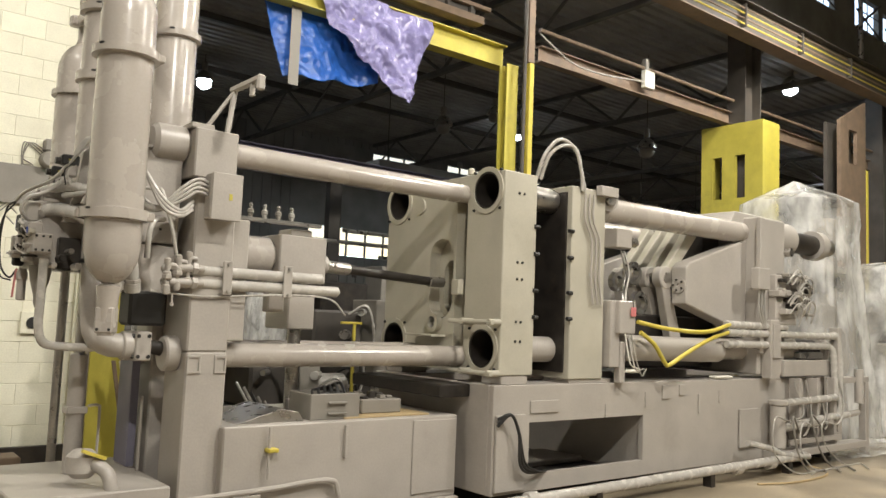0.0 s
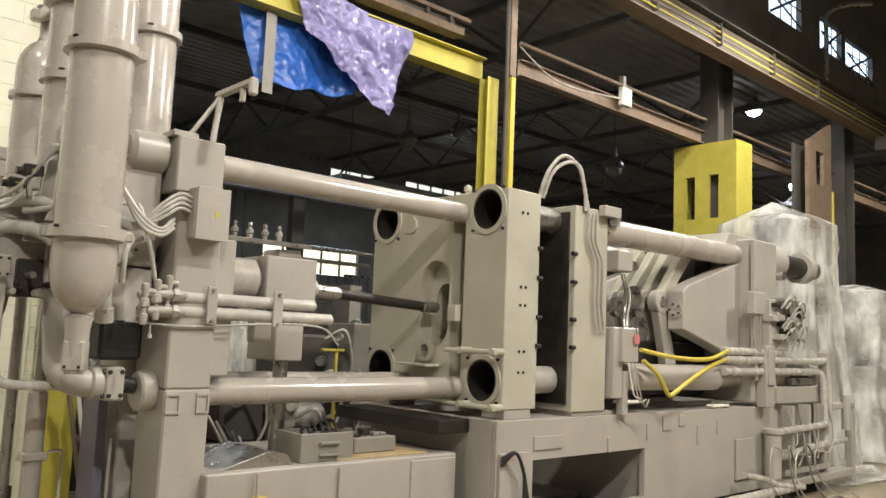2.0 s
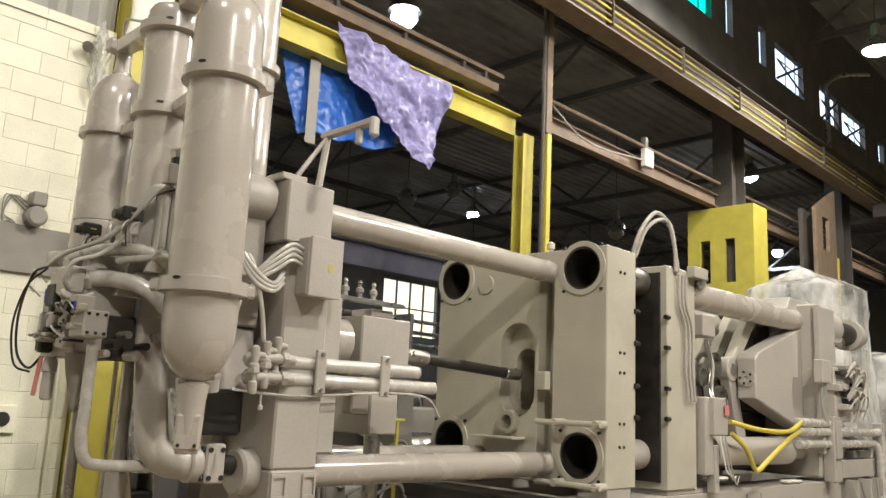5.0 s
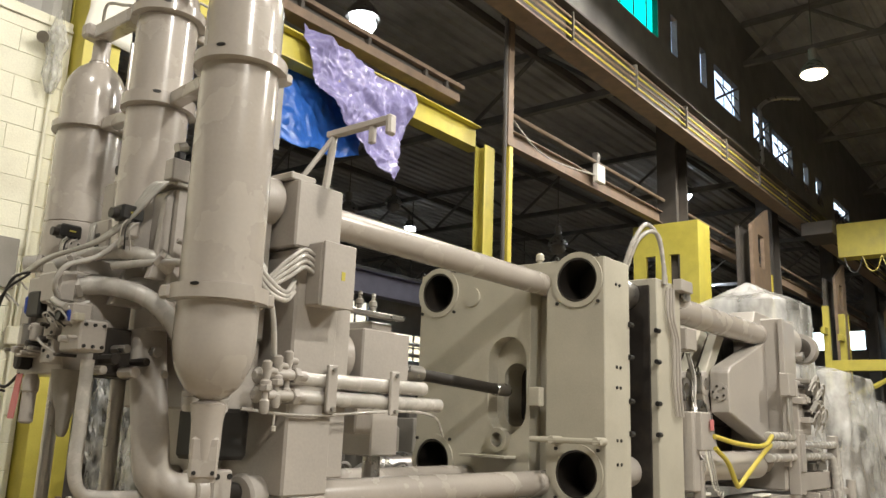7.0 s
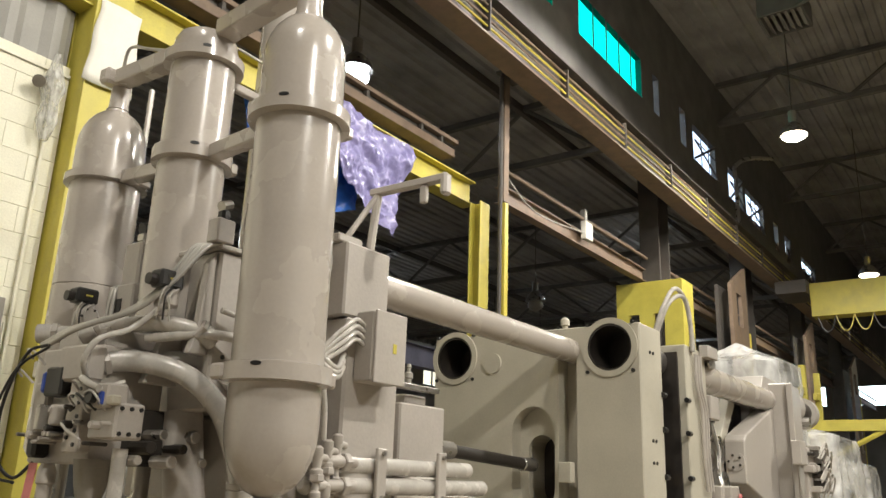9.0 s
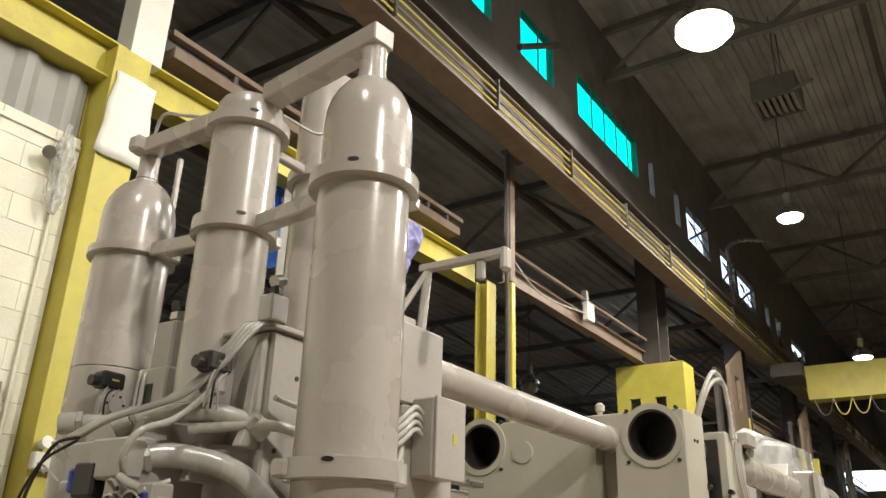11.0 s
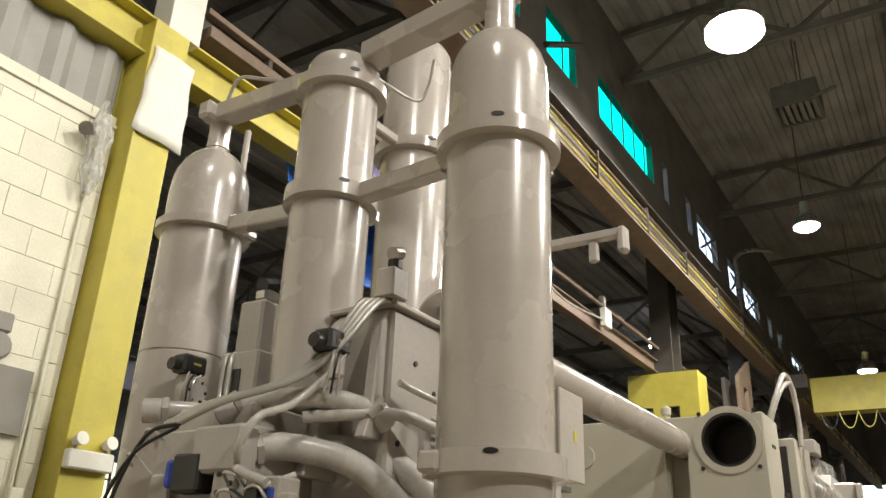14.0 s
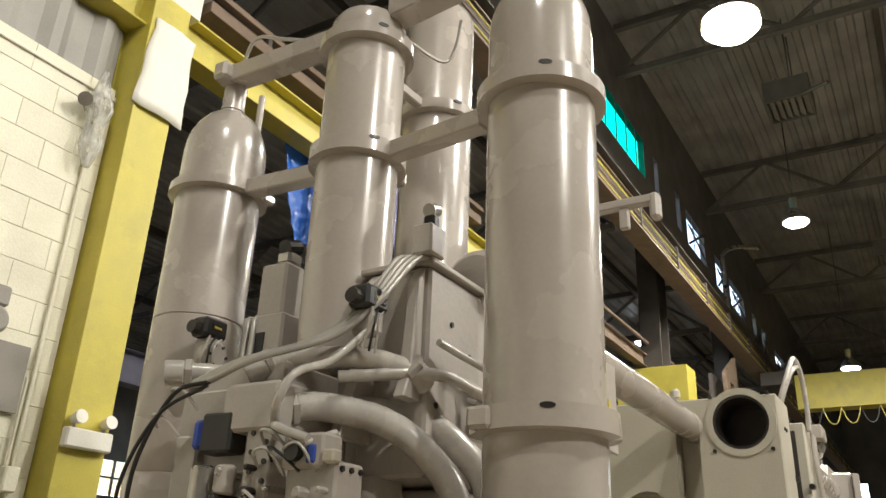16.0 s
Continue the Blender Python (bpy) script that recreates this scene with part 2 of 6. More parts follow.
def spline(points, steps=8):
    pts = [Vector(p) for p in points]
    if len(pts) < 3:
        return pts
    ext = [2 * pts[0] - pts[1]] + pts + [2 * pts[-1] - pts[-2]]
    out = []
    for i in range(1, len(ext) - 2):
        a, b, c, d = ext[i - 1:i + 3]
        for s in range(steps):
            t = s / steps
            out.append(0.5 * (2 * b + (c - a) * t + (2 * a - 5 * b + 4 * c - d) * t * t + (3 * b - a - 3 * c + d) * t ** 3))
    return out + [pts[-1]]


def tube(points, r, seg=10, steps=8, bm=None):
    own = bmesh.new()
    pts = spline(points, steps)
    side = None
    loops = []
    for i, p in enumerate(pts):
        d = (pts[min(i + 1, len(pts) - 1)] - pts[max(i - 1, 0)]).normalized()
        if side is None:
            side = d.orthogonal().normalized()
        side = (side - d * side.dot(d)).normalized()
        up = d.cross(side)
        loops.append([own.verts.new(p + r * (math.cos(2 * math.pi * k / seg) * side + math.sin(2 * math.pi * k / seg) * up)) for k in range(seg)])
    for a, b in zip(loops, loops[1:]):
        for k in range(seg):
            own.faces.new((a[k], a[(k + 1) % seg], b[(k + 1) % seg], b[k]))
    own.faces.new(loops[0][::-1]); own.faces.new(loops[-1])
    return merge(bm, own)


def cut(bm, cutters):
    """bm with the meshes of cutters taken out of it."""
    me = bpy.data.meshes.new("whole")
    bm.to_mesh(me); bm.free()
    ob = new("whole", me)
    for c in cutters:
        cm = bpy.data.meshes.new("cutter")
        bmesh.ops.recalc_face_normals(c, faces=c.faces[:])
        c.to_mesh(cm); c.free()
        co = new("cutter", cm)
        mod = ob.modifiers.new("cut", "BOOLEAN")
        mod.operation, mod.solver, mod.object = "DIFFERENCE", "EXACT", co
        bpy.context.view_layer.update()
        got = bpy.data.meshes.new_from_object(ob.evaluated_get(bpy.context.evaluated_depsgraph_get()))
        ob.modifiers.clear()
        ob.data = got
        bpy.data.objects.remove(co)
    out = bmesh.new()
    out.from_mesh(ob.data)
    bpy.data.objects.remove(ob)
    return out


def ring(axis, c, r0, r1, a, b, seg=36, bm=None):
    """A flat ring about an axis: c the two other coordinates, radii r0 < r1, from a to b along the axis."""
    own = bmesh.new()
    def at(r, i, k):
        p, q = c[0] + r * math.cos(2 * math.pi * i / seg), c[1] + r * math.sin(2 * math.pi * i / seg)
        return [(k, p, q), (p, k, q), (p, q, k)][axis]
    L = [[own.verts.new(at(r, i, k)) for i in range(seg)] for r, k in ((r0, a), (r1, a), (r1, b), (r0, b))]
    for j in range(4):
        A, B = L[j], L[(j + 1) % 4]
        for i in range(seg):
            own.faces.new((A[i], A[(i + 1) % seg], B[(i + 1) % seg], B[i]))
    bmesh.ops.recalc_face_normals(own, faces=own.faces[:])
    return merge(bm, own)


def solo(name, bm, mat, label, category, group="", kind="", smooth=None):
    return tagged(part(name, bm, mat, smooth=smooth), label, category, group, kind)


def ibeam(x0, x1, y, z0, z1, w=0.2, t=0.02, web=0.014, bm=None):
    bm = box(x0, x1, y - w / 2, y + w / 2, z1 - t, z1, 0.003, bm)
    bm = box(x0, x1, y - w / 2, y + w / 2, z0, z0 + t, 0.003, bm)
    return box(x0, x1, y - web / 2, y + web / 2, z0 + t, z1 - t, 0, bm)


# ---- structure ----
X0, X1, Y0, Y1 = -12.0, 46.0, -12.0, 27.0
EAVE, TOP = 8.75, 11.6
solo("floor", box(X0, X1, Y0, Y1, FZ - 0.3, FZ, 0), FLOOR, "worn oil-stained brown concrete floor", "floor", kind="structure")
# South and west walls are never in view; they keep sky light out.
solo("wall_south", box(X0, X1, Y0 - 0.2, Y0, FZ, TOP, 0), WALLD, "unseen metal-clad hall wall added to shut out sky light", "wall", kind="structure")
solo("wall_west", box(X0 - 0.2, X0, Y0, Y1, FZ, TOP, 0), WALLD, "unseen metal-clad hall wall added to shut out sky light", "wall", kind="structure")
east = cut(box(X1, X1 + 0.2, Y0, Y1, FZ, TOP, 0), [box(X1 - 1, X1 + 1, ya, ya + 2.6, 6.4, 7.4, 0) for ya in (-2, 3, 7.5, 11.5)])
solo("wall_east", east, WALLD, "far end wall with window openings", "wall", kind="structure")
NORTH_WINDOWS = [(17.6, 20.0, 7.2, 8.4), (21.5, 27.5, 7.3, 8.5), (14.8, 19.2, 4.1, 5.2), (21.4, 24.6, 4.6, 6.9), (25.5, 30, 4.6, 5.8), (31, 36, 6.5, 8.0)]
north = cut(box(X0, X1, Y1, Y1 + 0.2, FZ, EAVE, 0), [box(a, b, Y1 - 1, Y1 + 1, c, d, 0) for a, b, c, d in NORTH_WINDOWS])
solo("wall_north", north, WALLD, "far side wall with daylit window openings", "wall", kind="structure")


bm = bmesh.new()
for i in range(150):
    x = X0 + 0.2 + i * (X1 - X0 - 0.4) / 150
    for z0, z1 in ((FZ, 4.0), (8.52, EAVE)) if 14 < x < 36.4 else ((FZ, EAVE),):
        box(x, x + 0.11, Y1 - 0.045, Y1 - 0.001, z0, z1, 0, bm)
solo("wall_cladding", bm, WALLD, "ribbed pale grey sheet cladding of the far wall", "wall", kind="structure")

for a, b, c, d in NORTH_WINDOWS:
    w = thing("far_window", (a, Y1, c), "dusty far window with daylight behind", "window", "far windows", "structure")
    n = max(2, round((b - a) / 0.8))
    for i in range(n):
        xa, xb = a + (b - a) * i / n, a + (b - a) * (i + 1) / n
        part("pane", box(xa + 0.03, xb - 0.03, Y1 + 0.08, Y1 + 0.09, c + 0.02, d - 0.02, 0), DUSTY, w).visible_shadow = False
        part("mullion", box(xa - 0.03, xa + 0.03, Y1 + 0.05, Y1 + 0.12, c, d, 0), WALLD, w)
    part("transom", box(a, b, Y1 + 0.03, Y1 + 0.048, (c + d) / 2 - 0.03, (c + d) / 2 + 0.03, 0), WALLD, w)


def deck(name, y0, y1, z, label):
    bm = bmesh.new()
    y, k = y0, 0
    rows = []
    while y < y1:
        for dy, dz in ((0, 0), (0.14, 0), (0.17, 0.06), (0.27, 0.06), (0.30, 0)):
            rows.append((min(y + dy, y1), z + dz))
        y += 0.30
    a = [bm.verts.new((X0, p, q)) for p, q in rows]
    b = [bm.verts.new((X1, p, q)) for p, q in rows]
    for i in range(len(rows) - 1):
        bm.faces.new((a[i], a[i + 1], b[i + 1], b[i]))
    box(X0, X1, y0, y1, z + 0.09, z + 0.2, 0, bm)
    return solo(name, bm, ROOF, label, "ceiling", kind="structure")


deck("ceiling", Y0, 8.3, TOP, "dark corrugated steel roof deck of the crane bay")
deck("ceiling_low", 8.3, Y1, EAVE, "dark corrugated steel roof deck of the side bay")

# clerestory between the two roofs, open where its panes are
CLERE = [(5.0, 7.15, 0), (8.0, 9.08, 0), (10.0, 12.72, 0), (13.33, 13.63, 1), (14.85, 15.2, 1), (15.67, 17.25, 1), (18.25, 19.5, 1), (19.75, 21.5, 1), (22.6, 23.1, 1), (23.9, 24.5, 1), (26, 28, 1), (30, 32, 1), (34, 37, 1)]
ZLOW, ZHIGH = 9.14, 9.97


def sill(a, b):
    return ZLOW - 0.05 * max(0, (a + b) / 2 - 12.7)


solo("clerestory_wall", cut(box(X0, X1, 8.24, 8.36, EAVE - 1, TOP, 0), [box(a, b, 8, 9, sill(a, b), sill(a, b) + ZHIGH - ZLOW, 0) for a, b, g in CLERE]), SOOT, "sooty dark upper wall between the two roof levels", "wall", kind="structure")
for a, b, g in CLERE:
    za = sill(a, b)
    zb = za + ZHIGH - ZLOW
    win = thing("window", (a, 8.25, za), "dusty clerestory window with slanted bracing" if g else "green translucent clerestory window", "window", "clerestory windows", "structure")
    n = max(1, round((b - a) / 0.5))
    for i in range(n):
        xa, xb = a + (b - a) * i / n, a + (b - a) * (i + 1) / n
        pane = part("pane", box(xa + 0.004, xb - 0.004, 8.243, 8.249, za + 0.004, zb - 0.004, 0), CLEAR if g else GREEN, win)
        pane.visible_shadow = False
        if i:
            part("mullion", box(xa - 0.014, xa + 0.014, 8.225, 8.241, za, zb, 0.002), GIRDER, win)
    if g and b - a > 0.6:
        part("brace", rod((a, 8.2, za), (b, 8.2, zb), 0.03, 8), GIRDER, win)
        part("brace", rod((a, 8.19, (za + zb) / 2), (b, 8.19, za), 0.02, 8), GIRDER, win)
        part("rail", rod((a, 8.21, za + 0.45), (b, 8.21, za + 0.45), 0.014, 6), GIRDER, win)
    elif not g and b - a < 1.5:
        part("brace", rod((a - 0.1, 8.2, za + 0.03), (b + 0.1, 8.2, zb + 0.03), 0.05, 8), GIRDER, win)

# block wall beside the machine
WY, WX, WZ = 9.0, 2.23, 4.96
wall = solo("wall_block", box(X0, WX, WY + 0.008, WY + 0.2, FZ, WZ - 0.004, 0), MORTAR, "cream painted concrete block wall", "wall", kind="structure")
# corrugated sheet over the block wall
bm = bmesh.new()
prev = None
for i in range(121):
    x = -2.0 + i * (WX - 0.02 + 2.0) / 120
    ph = (x / 0.36) % 1.0
    dy = 0.0 if ph < 0.5 else (0.05 if 0.6 < ph < 0.9 else 0.025)
    q = [bm.verts.new((x, WY + 0.06 - dy, WZ - 0.03)), bm.verts.new((x, WY + 0.06 - dy, 5.58))]
    if prev:
        bm.faces.new((prev[0], q[0], q[1], prev[1]))
    prev = q
sheet = solo("corrugated_sheet", bm, CORR, "grey corrugated fibre sheet above the block wall", "wall panel", kind="structure")
sheet.modifiers.new("thick", "SOLIDIFY").thickness = 0.012
solo("wall_cap", box(X0, WX - 0.004, WY - 0.02, WY + 0.19, WZ, WZ + 0.03, 0.004), MORTAR, "narrow ledge on top of the block wall", "trim", kind="structure")


# ---- steelwork of the hall ----
def yellow_column():
    c = thing("yellow_column", (2.5, 8.95, FZ), "yellow painted steel H column with white wrap", "column")
    part("flange", box(2.24, 2.56, 8.80, 8.825, FZ, 5.9, 0.003), YELLOW, c)
    part("flange", box(2.24, 2.56, 9.10, 9.125, FZ, 5.9, 0.003), YELLOW, c)
    part("web", box(2.25, 2.275, 8.825, 9.10, FZ, 5.9, 0), YELLOW, c)
    part("upper_shaft", box(2.36, 2.66, 8.81, 9.05, 5.902, 8.7, 0.003), PAPER, c, "upper shaft painted white")
    part("base_plate", box(2.1, 2.8, 8.65, 9.0, FZ, FZ + 0.03, 0.004), YELLOW, c)
    bm = bmesh.new()
    rows = 9
    grid = [[bm.verts.new((2.27 - 0.006 * j + (0.36 + 0.008 * j) * i / 8 + 0.008 * math.sin(j * 1.3 + i), 8.785 - 0.02 * math.sin(i / 8 * math.pi) - 0.012 * noise.noise((i * .7, j * .5, 3)), 5.66 - 0.083 * j - 0.03 * (i / 8) * 0 + 0.02 * noise.noise((i, j * .3, 1)) * (j == rows))) for i in range(9)] for j in range(rows + 1)]
    for j in range(rows):
        for i in range(8):
            bm.faces.new((grid[j][i], grid[j + 1][i], grid[j + 1][i + 1], grid[j][i + 1]))
    w = part("wrap", bm, PAPER, c, "white paper wrap tied round the column", smooth=60)
    w.modifiers.new("thick", "SOLIDIFY").thickness = 0.008
    return c


yellow_column()
solo("yellow_beam", ibeam(-3, 7.98, 8.98, 5.61, 5.96, 0.22), YELLOW, "yellow painted steel runway beam with bright flange", "beam")
tie = thing("roof_tie_beam", (5.2, 9.06, 6.2), "brown steel channel beam above the yellow runway", "beam")
# Lit flange gets the lighter brown, recessed web the darker steel: shading by material.
part("bottom_flange", box(2.85, 7.56, 8.95, 9.17, 6.2, 6.315, 0.004), RUST, tie)
part("web", box(2.85, 7.5, 9.1, 9.13, 6.317, 6.56, 0), GIRDER, tie)
part("top_rail", box(2.85, 7.75, 9.02, 9.1, 6.47, 6.53, 0.004), RUST, tie)
for x in (3.6, 4.7, 5.8, 6.9, 7.35):
    part("rail_clip", box(x, x + 0.05, 9.03, 9.1, 6.317, 6.468, 0.003), GIRDER, tie)
c2 = thing("yellow_column", (7.85, 8.7, FZ), "yellow steel column under the end of the runway beam", "column")
part("flange", box(7.79, 8.02, 8.66, 8.68, FZ, 5.6, 0.003), YELLOW, c2)
part("flange", box(7.79, 8.02, 8.82, 8.84, FZ, 5.6, 0.003), YELLOW, c2)
part("web", box(7.895, 7.915, 8.68, 8.82, FZ, 5.6, 0), YELLOW, c2)
c3 = thing("pole", (8.05, 8.47, FZ), "brown steel pole with bright yellow lower part", "post")
part("upper_pole", box(7.99, 8.12, 8.42, 8.52, 5.61, 7.5, 0.006), RUST, c3)
part("lower_pole", box(8.03, 8.12, 8.42, 8.52, FZ, 5.606, 0.006), YELLOWB, c3, "yellow painted lower part")
part("conduit", rod((7.95, 8.45, FZ), (7.95, 8.45, 7.5), 0.03, 10), GIRDER, c3)
part("top_bracket", box(7.9, 8.35, 8.05, 8.52, 7.5, 7.54, 0.004), GIRDER, c3)

# long beam behind the columns
solo("cable_beam", ibeam(8.72, 44, 8.95, 5.9, 6.16, 0.16), RUST, "brown steel beam carrying conduits along the hall", "beam")
solo("conduit", rod((8.65, 8.85, 6.38), (44, 8.85, 6.38), 0.035, 8), RUST, "steel conduit above the long beam", "pipe")
solo("conduit", tube([(8.6, 8.8, 6.3), (9.3, 8.8, 6.02), (10, 8.8, 5.98), (11.2, 8.8, 6.1)], 0.015, 6), HOSE, "loose hanging cable on the beam", "cable")
wb = thing("junction_box", (11.37, 8.8, 6.0), "pale junction box on the long beam", "box")
part("body", box(11.22, 11.5, 8.75, 8.85, 6.0, 6.32, 0.01), PAPER, wb)
part("bracket", box(11.3, 11.4, 8.8, 8.9, 6.3, 6.55, 0.01), GREYBOX, wb)

# crane runway girder
rw = thing("crane_runway", (13, 7.85, 7.2), "dark crane runway girder with a brown lower flange", "girder")
part("web", box(X0, X1 - 0.1, 7.93, 7.96, 7.22, 7.78, 0), GIRDER, rw)
part("top_flange", box(X0, X1 - 0.1, 7.78, 8.12, 7.78, 7.81, 0.003), GIRDER, rw)
part("bottom_flange", box(X0, X1 - 0.1, 7.78, 8.12, 7.19, 7.22, 0.003), RUST, rw)
for i in range(4):
    solo("conductor_rail", rod((X0, 7.84, 7.36 + 0.1 * i), (X1 - 0.2, 7.84, 7.36 + 0.1 * i), 0.016, 6), YELLOWB if i % 2 == 0 else RUST, "thin crane conductor rail along the girder", "rail", "conductor rails")
for i in range(24):
    x = -6 + i * 2.1
    solo("rail_bracket", box(x, x + 0.03, 7.80, 7.925, 7.30, 7.74, 0.004), GIRDER, "small bracket holding conductor rails", "bracket", "rail brackets")


def hall_column(x, y, w=0.55):
    c = thing("hall_column", (x, y, FZ), "dark brown built-up steel hall column", "column", "hall columns")
    part("flange", box(x - w / 2, x - w / 2 + 0.03, y - 0.2, y + 0.2, FZ, 8.7, 0.003), GIRDER, c)
    part("flange", box(x + w / 2 - 0.03, x + w / 2, y - 0.2, y + 0.2, FZ, 8.7, 0.003), GIRDER, c)
    part("web", box(x - w / 2 + 0.03, x + w / 2 - 0.03, y - 0.015, y + 0.015, FZ, 8.7, 0), GIRDER, c)
    return c


for x in (14.5, 20.8, 27.2, 33.6):
    hall_column(x, 8.78, 0.6)

# yellow latticed pier
py = thing("yellow_pier", (14, 8.75, FZ), "yellow painted latticed steel pier with tall slots", "column")
body = box(13.98, 14.06, 8.08, 9.42, FZ, 5.84, 0.004)
slots = [box(13.5, 14.5, 8.45 + 0.5 * i, 8.66 + 0.5 * i, 4.35, 5.2, 0) for i in range(2)] + [box(13.5, 14.5, 8.45 + 0.5 * i, 8.66 + 0.5 * i, 1.4, 3.8, 0) for i in range(2)]
part("front_plate", cut(body, slots), YELLOW, py)
part("side_plate", box(14.06, 14.6, 8.08, 8.12, FZ, 5.84, 0.004), YELLOW, py)
part("side_plate", box(14.06, 14.6, 9.38, 9.42, FZ, 5.84, 0.004), YELLOW, py)

# brown bracket plates under the runway
for k, x in enumerate((17.0, 24.4, 31.8)):
    b = thing("runway_bracket", (x, 8.0, FZ), "brown slotted steel support under the crane runway", "column", "runway supports")
    prof = [(x, FZ), (x + 1.2, FZ), (x + 1.2, 7.0), (x, 6.4)]
    part("plate", cut(prism(prof, 1, 8.0, 8.08, 0), [box(x + 0.38, x + 0.78, 7.5, 8.5, z, z + 0.75, 0) for z in (1.6, 3.4, 5.5)]), RUST, b)
    part("back_plate", box(x + 0.02, x + 1.18, 8.3, 8.38, FZ, 6.4, 0), GIRDER, b)
    part("guard", box(x + 1.21, x + 1.29, 7.98, 8.06, FZ, 5.45, 0.004), YELLOWB, b, "yellow edge guard")

# trusses of both bays
def truss(x, y0, y1, z0, z1, n, name="roof_truss"):
    t = thing(name, (x, y0, z0), "dark riveted steel roof truss", "truss", "roof trusses")
    part("bottom_chord", box(x - 0.06, x + 0.06, y0, y1, z0, z0 + 0.12, 0), SOOT, t)
    part("top_chord", box(x - 0.06, x + 0.06, y0, y1, z1 - 0.12, z1, 0), SOOT, t)
    for i in range(n):
        a, b = y0 + (y1 - y0) * i / n, y0 + (y1 - y0) * (i + 1) / n
        za, zb = (z0 + 0.06, z1 - 0.06) if i % 2 == 0 else (z1 - 0.06, z0 + 0.06)
        part("diagonal", rod((x, a, za), (x, b, zb), 0.04, 6), SOOT, t)
    return t


tr = None
for x in (-1.6, 4.8, 11.2, 17.6, 24, 30.4, 36.8):
    m = (truss(0, Y0, 8.2, 10.45, TOP, 14), truss(0, 8.4, Y1, 7.5, EAVE, 12)) if tr is None else tr
    if tr is None:
        tr = m
        for o, zz in zip(m, (10.45, 7.5)):
            o.location.x = x
    else:
        for o in m:
            copy_thing(o, Matrix.Translation((x, o.location.y, o.location.z)))
for y in (-4, 0, 4, 10, 14, 18, 22):
    z = TOP if y < 8 else EAVE
    solo("purlin", box(X0, X1, y - 0.05, y + 0.05, z - 0.16, z - 0.002, 0), GIRDER, "dark steel roof purlin", "beam", "purlins")


def high_bay(x, y, z, cool, lit=True, r=0.25):
    l = thing("high_bay_lamp", (x, y, z), "lit high-bay lamp with a bell reflector" if lit else "unlit high-bay lamp with a bell reflector", "lamp", "high-bay lamps")
    part("reflector", lathe(x, y, [(r, z), (0.95 * r, z + 0.08), (0.62 * r, z + 0.2), (0.07, z + 0.27)], 28), STEEL, l, smooth=40)
    # Cool globes and the large warm globe are oversized, standing in for glare.
    part("bulb", lathe(x, y, [(0.05, z - 0.24), (0.15, z - 0.19), (0.2, z - 0.1), (0.17, z - 0.003)] if cool else [(0.1, z - 0.28), (0.7 * r, z - 0.22), (r, z - 0.1), (0.95 * r, z - 0.004)] if r > 0.3 else [(0.08, z - 0.07), (0.75 * r, z - 0.05), (0.92 * r, z - 0.012), (0.92 * r, z - 0.004)], 24), (LAMPCOOL if cool else LAMPGLOW) if lit else GREYBOX, l, "glowing lamp glass" if lit else "dark lamp glass", smooth=60)
    part("ballast", rod((x, y, z + 0.27), (x, y, z + 0.5), 0.08, 12, bevel=0.01), GREYBOX, l)
    part("hanger", rod((x, y, z + 0.5), (x, y, (TOP if y < 8.3 else EAVE) + 0.075), 0.012, 6), GIRDER, l)


for lx, ly, lz, lw, lc in LAMPS:
    # Lamp at x 9.11 is enlarged to carry its blown-out glow.
    high_bay(lx, ly, lz, lc == COOL, r=0.4 if lx == 9.11 else 0.25)

for lx, ly, lz in ((15.7, 17.65, 7.95), (12.83, 16.5, 6.9), (16.4, 12.6, 6.3)):
    high_bay(lx, ly, lz, True, False)

# travelling crane over the far part of the bay
cr = thing("bridge_crane", (21, 5.5, 6.3), "yellow travelling bridge crane girder with festoon cables", "crane")
part("girder", box(21.0, 21.5, -8, 7.15, 6.28, 7.15, 0.01), YELLOW, cr)
part("end_truck", box(20.6, 21.9, 7.152, 7.9, 6.85, 7.189, 0.01), GIRDER, cr)
for i in range(16):
    y = 7.0 - i * 0.42
    part("festoon", tube([(20.95, y, 6.25), (20.95, y - 0.1, 5.95), (20.95, y - 0.21, 5.86), (20.95, y - 0.32, 5.95), (20.95, y - 0.42, 6.25)], 0.015, 5, 4), YELLOWB if i % 3 else BLACK, cr)

# swan-neck vent pipe and louvred roof heater
solo("vent_pipe", tube([(18.0, 8.0, 7.82), (18.0, 8.0, 9.2), (18.0, 8.0, 9.5), (18.25, 7.75, 9.75), (18.8, 7.3, 9.85)], 0.05, 10), STEEL, "grey swan-neck vent pipe above the runway", "pipe", smooth=60)
uh = thing("unit_heater", (12.7, 5.5, 9.9), "louvred steel unit heater under the roof, slats paled as lamplit", "heater")
for i in range(6):
    # Pale slat material carries the lamp's light on the louvres.
    part("slat", prism([(5.25 + 0.11 * i, 9.9), (5.33 + 0.11 * i, 9.97), (5.335 + 0.11 * i, 9.96), (5.255 + 0.11 * i, 9.89)], 0, 12.35, 13.05, 0), CORR, uh)
part("casing", cut(box(12.3, 13.1, 5.2, 5.95, 9.88, 10.3, 0.01), [box(12.34, 13.06, 5.24, 5.91, 9.0, 10.25, 0)]), SOOT, uh)
part("side_arm", rod((12.3, 5.3, 9.9), (11.9, 4.9, 9.75), 0.03, 6), SOOT, uh)
for x in (12.4, 13.0):
    part("hanger", rod((x, 5.5, 10.3), (x, 5.5, TOP), 0.012, 6), SOOT, uh)
uc = copy_thing(uh, Matrix.Translation((21.0, 4.4, 9.9)))

